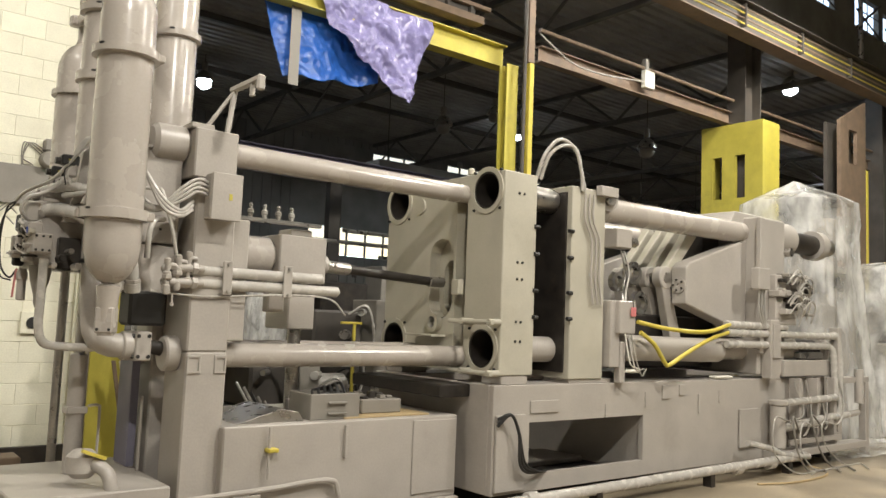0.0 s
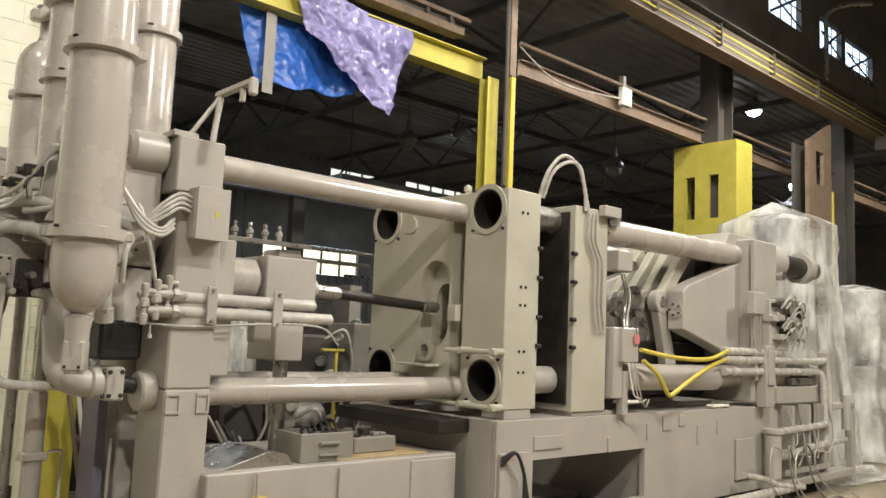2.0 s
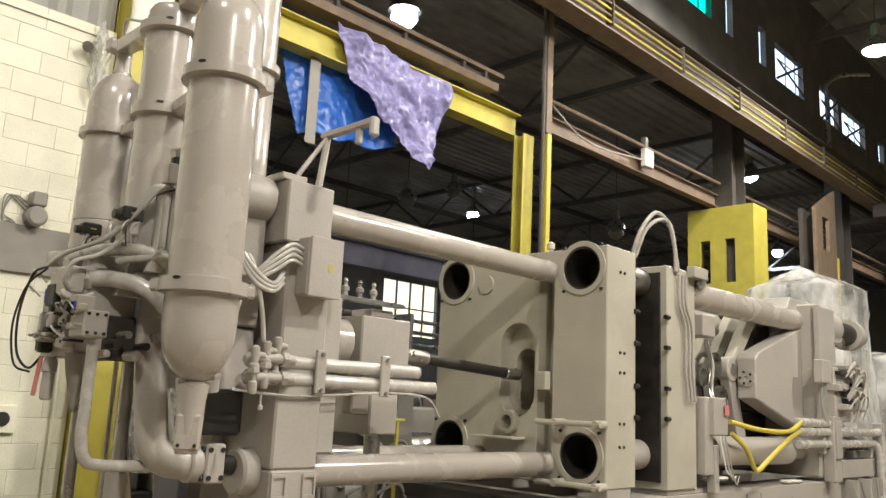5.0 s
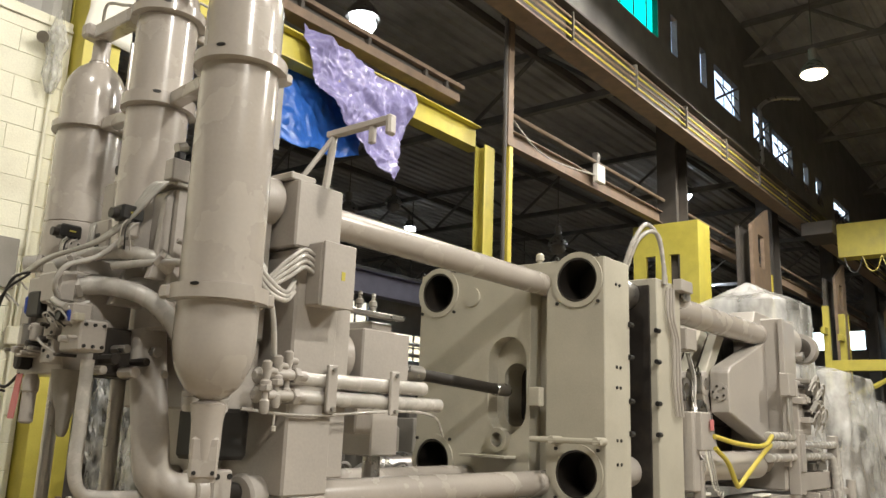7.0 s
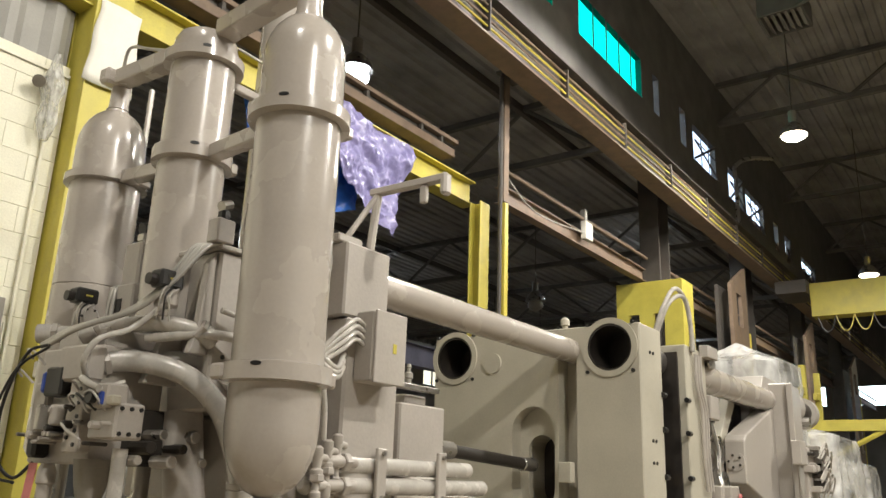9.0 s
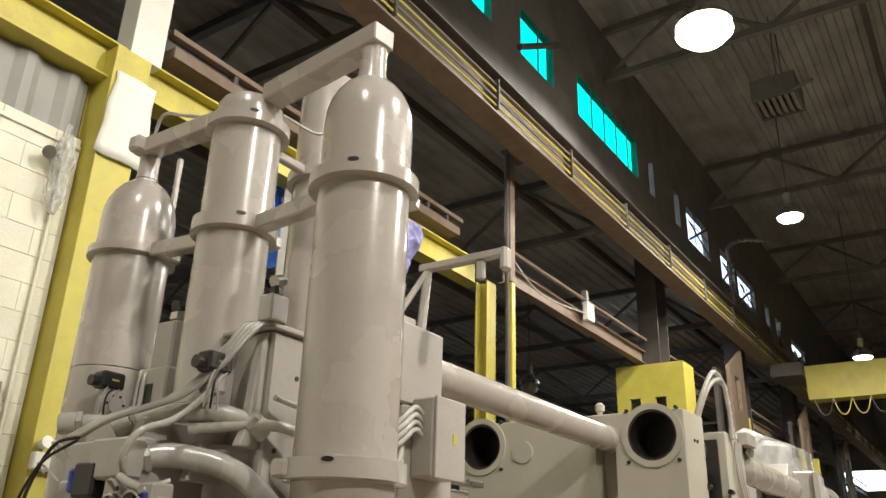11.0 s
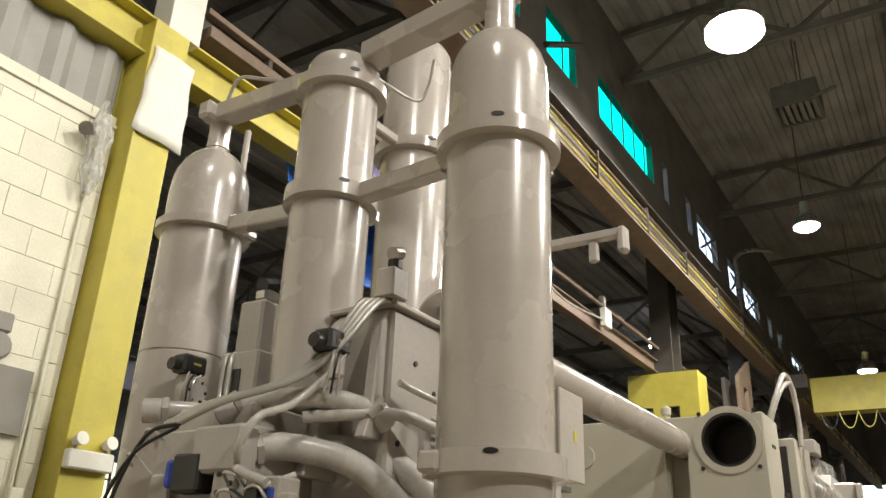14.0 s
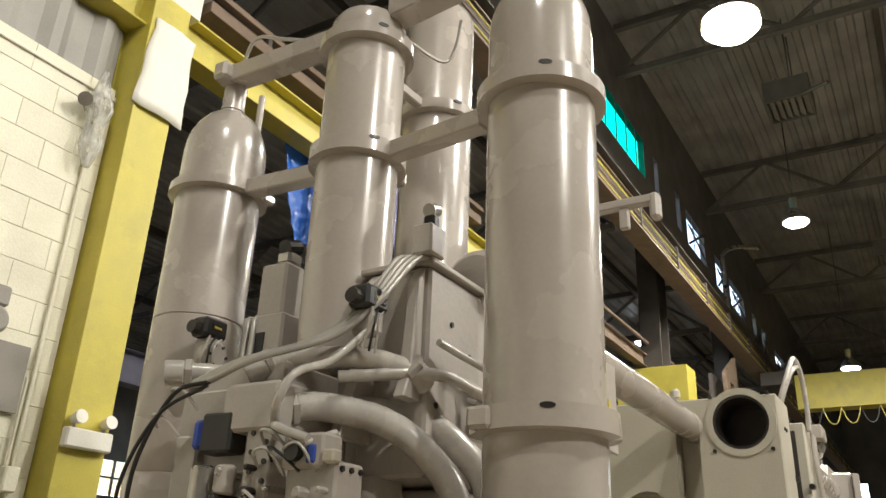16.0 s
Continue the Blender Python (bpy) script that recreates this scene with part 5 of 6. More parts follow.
def strap(p, q, w, h, label="flat painted steel bar tying the accumulators together"):
    p, q = Vector(p), Vector(q)
    d = (q - p)
    own = bmesh.new()
    n = d.cross(Vector((0, 0, 1))).normalized() * (w / 2)
    u = Vector((0, 0, h / 2))
    va = [own.verts.new(c + s * n + t * u) for c in (p, q) for s, t in ((-1, -1), (1, -1), (1, 1), (-1, 1))]
    own.faces.new(va[3::-1]); own.faces.new(va[4:])
    for i in range(4):
        own.faces.new((va[i], va[(i + 1) % 4], va[4 + (i + 1) % 4], va[4 + i]))
    bmesh.ops.recalc_face_normals(own, faces=own.faces[:])
    bmesh.ops.bevel(own, geom=own.edges[:], offset=0.006, segments=1, affect="EDGES")
    return solo("tie_strap", own, GLOSS, label, "bracket", "accumulator straps")


strap((A1[0] - 0.01, A1[1] - 0.06, 4.03), (A2[0], A2[1] - 0.13, 4.03), 0.11, 0.09)
strap((A2[0], A2[1] + 0.13, 4.0), (A3[0] - 0.02, A3[1] + 0.05, 4.03), 0.10, 0.085)
strap((A1[0] + 0.0, A1[1] + 0.2, 3.36), (A2[0] - 0.01, A2[1] - 0.17, 3.38), 0.07, 0.07)
strap((A2[0], A2[1] + 0.17, 3.38), (A3[0] - 0.01, A3[1] - 0.2, 3.42), 0.07, 0.07)
strap((A2[0] + 0.15, A2[1] - 0.02, 3.84), (A4[0] - 0.15, A4[1] - 0.02, 3.82), 0.04, 0.045)
solo("stay_rod", rod((1.72, 7.0, FZ), (1.72, 7.0, 4.1), 0.016, 8), GLOSS, "thin painted stay rod behind the accumulators", "rod")
solo("top_cable", tube([(1.44, 6.86, 4.05), (1.4, 6.75, 4.14), (1.42, 6.6, 4.1), (1.46, 6.45, 4.06)], 0.009, 6), GALV, "thin looped line on the strap", "cable", smooth=60)
solo("top_cable", tube([(1.56, 6.05, 4.0), (1.7, 5.95, 3.94), (1.72, 5.9, 4.0), (1.7, 5.86, 4.12)], 0.008, 6), GALV, "thin looped line on the strap", "cable", smooth=60)

# ---- manifold between the accumulators and the frame ----
mb = thing("manifold_box", (1.65, 6.1, 2.2), "large grey painted manifold box with gussets", "manifold")
part("body", box(1.36, 1.93, 5.74, 5.99, 2.2, 2.86, 0.01), PAINT, mb)
part("rear_body", box(1.6, 1.93, 5.992, 6.5, 2.2, 2.6, 0.01), PAINT, mb)
part("top_rim", box(1.34, 1.93, 5.72, 6.01, 2.862, 2.885, 0.005), PAINT, mb)
part("gusset", prism([(1.36, 2.86), (1.32, 2.8), (1.30, 2.5), (1.27, 2.42), (1.36, 2.42)], 1, 5.76, 5.8, 0.004), PAINT, mb)
part("gusset", prism([(1.36, 2.86), (1.30, 2.8), (1.27, 2.5), (1.2, 2.3), (1.36, 2.3)], 1, 5.93, 5.97, 0.004), PAINT, mb)
for x, z in ((1.5, 2.7), (1.62, 2.62), (1.42, 2.42), (1.8, 2.3)):
    part("bolt", rod((x, 5.735, z), (x, 5.742, z), 0.01, 8), BLACK, mb)
part("lower_housing", box(1.56, 1.93, 5.76, 6.5, 1.85, 2.19, 0.01), PAINT, mb)
sbx = thing("solenoid_box", (1.36, 5.78, 2.88), "tall narrow grey solenoid housing", "valve block")
part("body", box(1.305, 1.395, 5.71, 5.785, 2.885, 2.99, 0.006), PAINT, sbx)
part("plug", box(1.33, 1.375, 5.72, 5.765, 2.985, 3.035, 0.01), BLACK, sbx)
part("plug_cap", rod((1.33, 5.74, 3.045), (1.38, 5.745, 3.065), 0.024, 10), STEEL, sbx)
tw = thing("valve_tower", (1.5, 6.62, 2.55), "stacked grey valve tower with steel plug", "valve block")
part("base_block", box(1.38, 1.6, 6.37, 6.57, 2.52, 2.8, 0.008), PAINT, tw)
part("mid_block", box(1.42, 1.56, 6.42, 6.55, 2.8, 3.02, 0.01), PAINT, tw)
part("plug", box(1.44, 1.52, 6.43, 6.5, 3.02, 3.075, 0.012), STEEL, tw)
part("plug_cap", rod((1.44, 6.46, 3.085), (1.51, 6.46, 3.11), 0.032, 10), BLACK, tw)
part("rating_plate", box(1.376, 1.38, 6.45, 6.49, 2.62, 2.73, 0), BLACK, tw)


def sensor(x, y, z, s=0.8, disc=True):
    e = thing("pressure_sensor", (x, y, z), "black pressure switch with round bracket", "sensor", "pressure sensors")
    part("body", box(x - 0.07 * s, x + 0.07 * s, y - 0.04, y + 0.04, z - 0.036, z + 0.036, 0.01), BLACK, e)
    part("knob", rod((x - 0.11 * s, y, z - 0.01), (x - 0.07 * s, y, z - 0.01), 0.024, 12), DARK, e)
    if disc:
        part("disc", rod((x + 0.02, y - 0.04, z - 0.1), (x + 0.02, y + 0.02, z - 0.1), 0.055, 20, bevel=0.008), PAINT, e, "painted bracket disc")
        for k in range(6):
            a = k * math.pi / 3
            part("screw", rod((x + 0.02 + 0.04 * math.cos(a), y - 0.046, z - 0.1 + 0.04 * math.sin(a)), (x + 0.02 + 0.04 * math.cos(a), y - 0.039, z - 0.1 + 0.04 * math.sin(a)), 0.006, 6), DARK, e)
    part("neck", box(x - 0.02, x + 0.05, y - 0.03, y + 0.05, z - (0.2 if disc else 0.11), z - 0.03, 0.01), PAINT, e)
    part("nameplate", box(x - 0.025, x + 0.03, y - 0.042, y - 0.039, z - 0.015, z + 0.015, 0), DARK, e, "small worn dark nameplate")
    part("nameplate_text", box(x - 0.015, x + 0.02, y - 0.0435, y - 0.042, z - 0.004, z + 0.004, 0), YELLOW, e, "worn yellow unreadable line of print")
    for k in range(3):
        part("wire", tube([(x - 0.02 + 0.03 * k, y - 0.03, z - 0.03), (x - 0.06 + 0.02 * k, y - 0.06, z - 0.08), (x - 0.05 + 0.03 * k, y - 0.03, z - 0.17)], 0.004, 5, 5), (GALV, BLACK, HOSE)[k], e, smooth=60)


sensor(1.2, 5.86, 2.71, disc=False)
sensor(1.32, 6.67, 2.75)

# valve bank hanging over the floor
vb = thing("valve_bank", (1.15, 6.3, 1.9), "grey hydraulic valve bank with black solenoids", "valve block")
part("main_block", box(1.06, 1.36, 6.2, 6.63, 1.98, 2.44, 0.008), PAINT, vb)
part("upper_block", box(1.1, 1.36, 6.25, 6.6, 2.44, 2.52, 0.008), PAINT, vb)
part("port_block", box(1.0, 1.06, 6.18, 6.28, 2.02, 2.42, 0.006), PAINT, vb)
part("side_block", box(1.0, 1.12, 5.95, 6.12, 2.07, 2.2, 0.008), PAINT, vb)
for k in range(6):
    part("cap_screw", rod((1.02 + 0.04 * (k % 3), 5.943, 2.09 + 0.09 * (k // 3)), (1.02 + 0.04 * (k % 3), 5.952, 2.09 + 0.09 * (k // 3)), 0.008, 8), BLACK, vb)
for k in range(7):
    part("back_fitting", rod((1.15 + 0.05 * k, 6.0, 2.0 + 0.05 * (k % 3)), (1.15 + 0.05 * k, 6.12, 2.0 + 0.05 * (k % 3)), 0.02 + 0.006 * (k % 2), 8, bevel=0.004), (PAINT, DARK, STEEL)[k % 3], vb)
part("side_valve", box(0.975, 1.06, 5.98, 6.12, 2.18, 2.27, 0.008), PAINT, vb)
part("hose_flange", box(0.99, 1.07, 6.172, 6.38, 2.29, 2.43, 0.01), PAINT, vb)
part("end_block", box(1.03, 1.2, 6.5, 6.6, 2.05, 2.3, 0.008), PAINT, vb)
part("solenoid", box(0.985, 1.06, 6.33, 6.45, 2.235, 2.35, 0.008), BLACK, vb, "black solenoid coil")
part("solenoid", box(0.99, 1.06, 6.46, 6.52, 2.0, 2.09, 0.012), BLACK, vb, "black solenoid coil")
part("solenoid_core", rod((1.0, 6.42, 2.1), (1.0, 6.42, 2.2), 0.04, 14, bevel=0.006), STEEL, vb, smooth=35)
part("solenoid_core", rod((1.0, 6.34, 2.12), (1.0, 6.34, 2.2), 0.03, 14, bevel=0.006), PAINT, vb, smooth=35)
part("blue_coil", box(0.99, 1.04, 6.455, 6.49, 2.25, 2.335, 0.01), BLUE, vb, "blue solenoid coil")
part("blue_coil", box(0.97, 1.0, 6.0, 6.035, 2.19, 2.24, 0.006), BLUE, vb, "blue solenoid coil")
part("plug", box(0.97, 1.01, 5.94, 5.98, 2.19, 2.225, 0.006), PLATE, vb, "pale cable plug")
part("black_plug", rod((0.95, 6.065, 2.22), (1.0, 6.065, 2.22), 0.024, 12), BLACK, vb)
rnd = random.Random(11)
for k in range(14):
    y, z = 6.2 + 0.05 * (k % 2), 2.05 + 0.026 * k
    part("port_plug", rod((0.994, y, z), (1.002, y, z), 0.008, 8), BLACK, vb)
for k in range(16):
    y, z = 5.96 + 0.6 * rnd.random(), 2.0 + 0.22 * rnd.random()
    part("fitting", rod((0.96, y, z), (1.06, y, z), 0.007 + 0.009 * rnd.random(), 8, bevel=0.003), rnd.choice((PAINT, STEEL, PAINT, DARK)), vb)
for k in range(7):
    y, z = 6.1 + 0.55 * rnd.random(), 2.06 + 0.34 * rnd.random()
    part("small_line", tube([(0.99, y, z), (0.95, y - 0.02, z + 0.03), (0.95, y - 0.07, z + 0.04 * rnd.random()), (0.99, y - 0.1, z - 0.03)], 0.005, 6, 5), rnd.choice((HOSE, GALV, BLACK, HOSE)), vb, smooth=60)
part("elbow", tube([(1.0, 6.16, 2.27), (0.96, 6.14, 2.29), (0.95, 6.08, 2.27), (0.96, 6.02, 2.25)], 0.014, 8), HOSE, vb, smooth=60)
part("filter_bowl", lathe(1.12, 6.24, [(0.012, 1.71), (0.02, 1.72), (0.028, 1.75), (0.03, 1.79), (0.06, 1.9), (0.075, 2.0)], 24), GREYBOX, vb, "dark tapered filter bowl", smooth=50)
part("filter_bottle", lathe(1.05, 6.44, [(0.02, 1.76), (0.03, 1.77), (0.03, 1.9), (0.036, 1.905), (0.036, 1.95), (0.025, 1.98)], 18), PAINT, vb, smooth=40)
# Dark block put behind the valves in place of the shade there.
part("bracket", box(1.2, 1.5, 6.14, 6.4, 1.98, 2.2, 0.01), DARK, vb)
vb.location.y -= 0.18


def hose(pts, r, mat=None, name="hydraulic_hose", label="thick painted hydraulic hose"):
    if r < 0.03:
        return solo(name, tube(pts, r, 8, 10), mat or HOSE, label, "hose", "manifold hoses", smooth=60)
    h = thing(name, pts[0], label, "hose", "manifold hoses")
    part("hose_body", tube(pts, r, 18, 10), mat or HOSE, h, smooth=60)
    way = spline(pts, 10)
    for a, b in ((way[0], way[5]), (way[-1], way[-6])):
        d = (b - a).normalized()
        f_ = part("ferrule", rod(a - d * 0.006, a + d * 0.06, r + 0.009, 18, bevel=0.004), mat or HOSE, h, smooth=35)
        part("nut", rod(a + d * 0.06, a + d * 0.085, r + 0.014, 6, bevel=0.004), PAINT, f_)
    return h


hose([(1.04, 6.07, 2.35), (1.13, 6.01, 2.38), (1.2, 5.94, 2.38), (1.28, 5.83, 2.35), (1.34, 5.75, 2.29), (1.4, 5.67, 2.18), (1.46, 5.62, 1.98), (1.48, 5.62, 1.85)], 0.043)
hose([(1.06, 6.16, 2.35), (1.2, 6.08, 2.39), (1.34, 5.9, 2.4), (1.43, 5.78, 2.37), (1.48, 5.7, 2.31), (1.54, 5.63, 2.2), (1.58, 5.6, 2.0), (1.6, 5.62, 1.85)], 0.043)
hose([(1.08, 6.2, 2.48), (1.12, 6.14, 2.52), (1.18, 6.02, 2.54), (1.25, 5.88, 2.54), (1.33, 5.78, 2.51), (1.38, 5.76, 2.48)], 0.034)
hose([(1.1, 6.6, 2.53), (1.2, 6.5, 2.54), (1.3, 6.42, 2.53)], 0.034)
hose([(1.2, 5.95, 2.48), (1.35, 5.72, 2.5), (1.5, 5.66, 2.48), (1.72, 5.6, 2.42)], 0.02)
hose([(1.36, 5.7, 2.6), (1.5, 5.68, 2.58), (1.75, 5.66, 2.56)], 0.012)
for k in range(4):
    o = 0.02 * k
    hose([(1.36 - o * 0.4, 5.74 + o, 2.88), (1.3 - o * 0.4, 5.76 + o, 2.86), (1.2, 5.82 + o, 2.7), (1.12, 5.92 + o, 2.58), (1.0, 6.1 + o, 2.5), (0.97, 6.25 + o, 2.44)], 0.010, GALV, "conduit", "shiny thin flexible conduit")
hose([(0.97, 6.24, 2.44), (0.94, 6.36, 2.4), (0.93, 6.46, 2.2), (0.95, 6.47, 2.0), (1.0, 6.42, 1.92), (1.03, 6.34, 1.98)], 0.007, BLACK, "black_hose", "looped black cable at the valve bank")
hose([(0.97, 6.25, 2.43), (0.93, 6.4, 2.34), (0.92, 6.5, 2.14), (0.95, 6.49, 1.94), (1.01, 6.42, 1.9)], 0.006, BLACK, "black_hose", "looped black cable at the valve bank")
hose([(1.0, 6.0, 2.3), (0.95, 5.95, 2.36), (0.98, 5.92, 2.44), (1.1, 5.9, 2.5), (1.2, 5.84, 2.62)], 0.012, HOSE, "thin_hose", "thin painted hose at the valve bank")
hose([(1.0, 5.94, 2.26), (0.96, 5.86, 2.24), (1.05, 5.82, 2.28)], 0.01, HOSE, "thin_hose", "thin painted hose at the valve bank")
for k in range(2):
    hose([(1.40, 6.52 + .03 * k, 2.8), (1.37, 6.5 + .03 * k, 2.76), (1.36, 6.49 + .03 * k, 2.6), (1.3, 6.4, 2.5)], 0.01, GALV, "conduit", "shiny thin flexible conduit")

# suction pipe with elbow, flange block and the stand pipe
el = thing("elbow_pipe", (1.45, 5.83, 1.45), "thick painted elbow pipe with a bolted flange block", "pipe")
part("pipe", tube([(1.42, 5.95, 2.2), (1.42, 5.9, 1.95), (1.42, 5.84, 1.72), (1.44, 5.82, 1.56), (1.52, 5.8, 1.49), (1.64, 5.79, 1.48)], 0.082, 24, 8), PAINT, el, smooth=60)
part("collar", rod((1.6, 5.79, 1.48), (1.67, 5.79, 1.48), 0.1, 24, bevel=0.01), PAINT, el, smooth=35)
part("flange_block", box(1.67, 1.78, 5.69, 5.89, 1.38, 1.58, 0.01), PAINT, el)
for dy in (-0.07, 0.07):
    for dz in (-0.07, 0.07):
        part("bolt", rod((1.655, 5.79 + dy, 1.48 + dz), (1.672, 5.79 + dy, 1.48 + dz), 0.016, 8), BLACK, el)
for dx in (-0.035, 0.035):
    for dz in (-0.07, 0.07):
        part("bolt", rod((1.725 + dx, 5.685, 1.48 + dz), (1.725 + dx, 5.692, 1.48 + dz), 0.014, 8), BLACK, el)
# Stub coloured dark so that it passes for the shaded gap here.
part("stub", rod((1.78, 5.79, 1.48), (1.88, 5.79, 1.46), 0.05, 20), DARK, el, smooth=35)
solo("drain_pipe", tube([(1.09, 5.85, 2.04), (1.09, 5.85, 1.75), (1.09, 5.85, 1.6), (1.12, 5.85, 1.5), (1.2, 5.86, 1.47), (1.45, 5.86, 1.46)], 0.028, 14), HOSE, "painted bent drain pipe below the valve bank", "pipe", smooth=60)
sp = thing("stand_pipe", (1.36, 5.9, 0.6), "painted stand pipe with a yellow-handled valve", "pipe")
part("barrel", rod((1.456, 6.228, 0.56), (1.456, 6.228, 1.4), 0.058, 24, bevel=0.01), PAINT, sp, smooth=35)
part("piston_rod", rod((1.456, 6.228, 1.4), (1.456, 6.228, 1.98), 0.036, 20), STEEL, sp, "bare steel rod", smooth=35)
part("rod_head", box(1.406, 1.506, 6.178, 6.278, 1.98, 2.06, 0.01), DARK, sp)
part("clamp", box(1.386, 1.526, 6.158, 6.298, 0.98, 1.03, 0.008), PAINT, sp)
part("feed_line", tube([(1.516, 6.128, 1.04), (1.5859999999999999, 6.128, 1.04), (1.596, 6.128, 0.98), (1.596, 6.128, 0.6)], 0.01, 8), PAINT, sp, smooth=60)
part("valve_body", lathe(1.4, 5.75, [(0.06, 0.62), (0.1, 0.66), (0.1, 0.76), (0.06, 0.8)], 20), PAINT, sp, smooth=35)
part("handle", prism([(1.36, 0.80), (1.37, 0.82), (1.52, 0.76), (1.51, 0.74)], 1, 5.62, 5.66, 0.002), YELLOWB, sp, "yellow lever handle")
part("outlet", tube([(1.45, 5.7, 0.72), (1.52, 5.6, 0.66), (1.55, 5.55, 0.5), (1.55, 5.55, 0.4)], 0.045, 14), PAINT, sp, smooth=60)
pf = thing("pedestal", (1.4, 6.1, FZ), "grey steel pedestal slab under the pipes", "machine base")
part("slab", box(0.95, 1.91, 5.5, 6.75, 0.3, 0.56, 0.01), PAINT, pf)
part("plinth", box(1.0, 1.88, 5.55, 6.7, FZ, 0.3, 0.01), DARK, pf)
# Blue-grey shade of this panel comes from its colour.
part("upright", box(1.86, 1.92, 6.3, 6.6, 0.56, 1.35, 0.006), BLUEGREY, pf, "panel with blue-grey shade in its colour")
part("riser", rod((1.88, 6.1, 0.56), (1.88, 6.1, 1.1), 0.012, 8), PAINT, pf)

# fittings right of the near accumulator
fg = thing("check_valves", (1.75, 5.58, 1.86), "cluster of painted check valves and unions", "valve block")
for k, (x, z) in enumerate(((1.66, 1.84), (1.74, 1.87), (1.82, 1.9))):
    part("valve", lathe(x, 5.57 + 0.02 * k, [(0.016, z), (0.024, z + 0.015), (0.024, z + 0.06), (0.015, z + 0.07), (0.015, z + 0.1), (0.028, z + 0.11), (0.028, z + 0.15), (0.018, z + 0.16), (0.018, z + 0.2), (0.024, z + 0.21), (0.024, z + 0.24), (0.012, z + 0.25)], 14), PAINT, fg, smooth=40)
    part("hex_nut", rod((x, 5.57 + 0.02 * k, z + 0.105), (x, 5.57 + 0.02 * k, z + 0.135), 0.034, 6, bevel=0.004), PAINT, fg)
    part("elbow", tube([(x, 5.57 + 0.02 * k, z + 0.16), (x + 0.015, 5.57 + 0.02 * k, z + 0.2), (x + 0.06, 5.58 + 0.02 * k, z + 0.2)], 0.017, 10), PAINT, fg, smooth=60)
for z in (1.93, 2.03):
    part("union", rod((1.68, 5.595, z), (1.93, 5.6, z), 0.026, 14, bevel=0.004), PAINT, fg, smooth=35)
    part("union_nut", rod((1.84, 5.6, z), (1.88, 5.6, z), 0.042, 6, bevel=0.005), PAINT, fg)
part("drain_knob", lathe(1.69, 5.53, [(0.006, 1.76), (0.014, 1.765), (0.014, 1.785), (0.006, 1.79), (0.006, 1.84)], 10), PAINT, fg)
fg.location.x += 0.13
fg.location.y -= 0.05
hose([(1.66, 5.56, 2.08), (1.66, 5.54, 2.25), (1.7, 5.56, 2.34), (1.78, 5.62, 2.36)], 0.02, HOSE, "riser_hose", "painted riser hose by the check valves")
hose([(1.86, 5.56, 2.12), (1.8, 5.52, 2.3), (1.74, 5.53, 2.5), (1.72, 5.56, 2.56)], 0.014, HOSE, "riser_hose", "painted riser hose by the check valves")
for k in range(3):
    hose([(1.95, 5.56, 2.5 - .03 * k), (1.84, 5.5, 2.42 - .02 * k), (1.72, 5.52, 2.5 - .03 * k), (1.62, 5.6, 2.68)], 0.014, HOSE, "conduit_hose", "painted conduit hose beside the frame")
# Black block added as the shade in the gap behind the valves.
solo("dark_gap_block", box(1.62, 1.88, 5.72, 5.95, 1.62, 1.86, 0.02), BLACK, "black block standing in for the dark gap behind the check valves", "motor")

# ---- on the wall and column ----
vent = thing("wall_vent", (1.6, 8.98, 2.73), "dark grey sheet patch on the block wall", "panel")
part("sheet", box(1.2, 2.04, 8.965, 8.997, 2.73, 3.125, 0.003), GREYBOX, vent)
hn = thing("alarm_horn", (1.72, 8.9, 3.18), "small grey alarm horn on the wall", "horn")
part("box", box(1.67, 1.79, 8.87, 8.996, 3.29, 3.41, 0.012), GREYBOX, hn)
part("horn", rod((1.72, 8.84, 3.2), (1.72, 8.98, 3.2), 0.085, 18, bevel=0.02), GREYBOX, hn, smooth=40)
for k in range(3):
    solo("wall_cable", tube([(1.68, 8.99, 3.32 - 0.04 * k), (1.56 - 0.03 * k, 8.98, 3.36), (1.5, 8.985, 3.2 - 0.05 * k), (1.6 - 0.02 * k, 8.985, 3.12), (1.55, 8.985, 2.9), (1.3, 8.985, 2.7 - 0.05 * k)], 0.006, 5), GREYBOX, "thin cable on the block wall", "cable", "wall cables", smooth=60)
vh = thing("pipe_sleeve", (1.7, 8.97, 1.5), "square wall plate with a round pipe opening", "wall plate")
part("plate", box(1.6, 1.82, 8.96, 8.997, 1.44, 1.66, 0.006), BLOCK, vh)
part("opening", rod((1.71, 8.95, 1.55), (1.71, 8.961, 1.55), 0.058, 20), BLACK, vh)
solo("wall_conduit", rod((2.10, 8.975, FZ), (2.10, 8.975, 4.75), 0.014, 8), BLOCK, "thin painted conduit on the block wall", "pipe")
cb = thing("conduit_box", (2.08, 8.97, 2.3), "small cream painted conduit box on the wall", "box")
part("body", box(2.04, 2.13, 8.93, 8.997, 2.3, 2.44, 0.008), BLOCK, cb)
part("side_conduit", rod((2.06, 8.97, 2.44), (2.06, 8.97, 2.95), 0.01, 8), BLOCK, cb)
solo("floor_beam", box(-3, 1.55, 8.2, 8.5, FZ, 0.36, 0.01), RUST, "brown steel beam lying along the wall", "beam")
solo("wall_kick", box(-3, 2.1, 8.93, 8.995, FZ, 0.33, 0.004), DARK, "dark base strip along the block wall", "baseboard", kind="structure")
em = thing("emergency_light", (2.4, 8.77, 2.57), "white twin-head emergency light on the yellow column", "lamp")
part("body", box(2.235, 2.555, 8.735, 8.798, 2.57, 2.685, 0.01), PAPER, em)
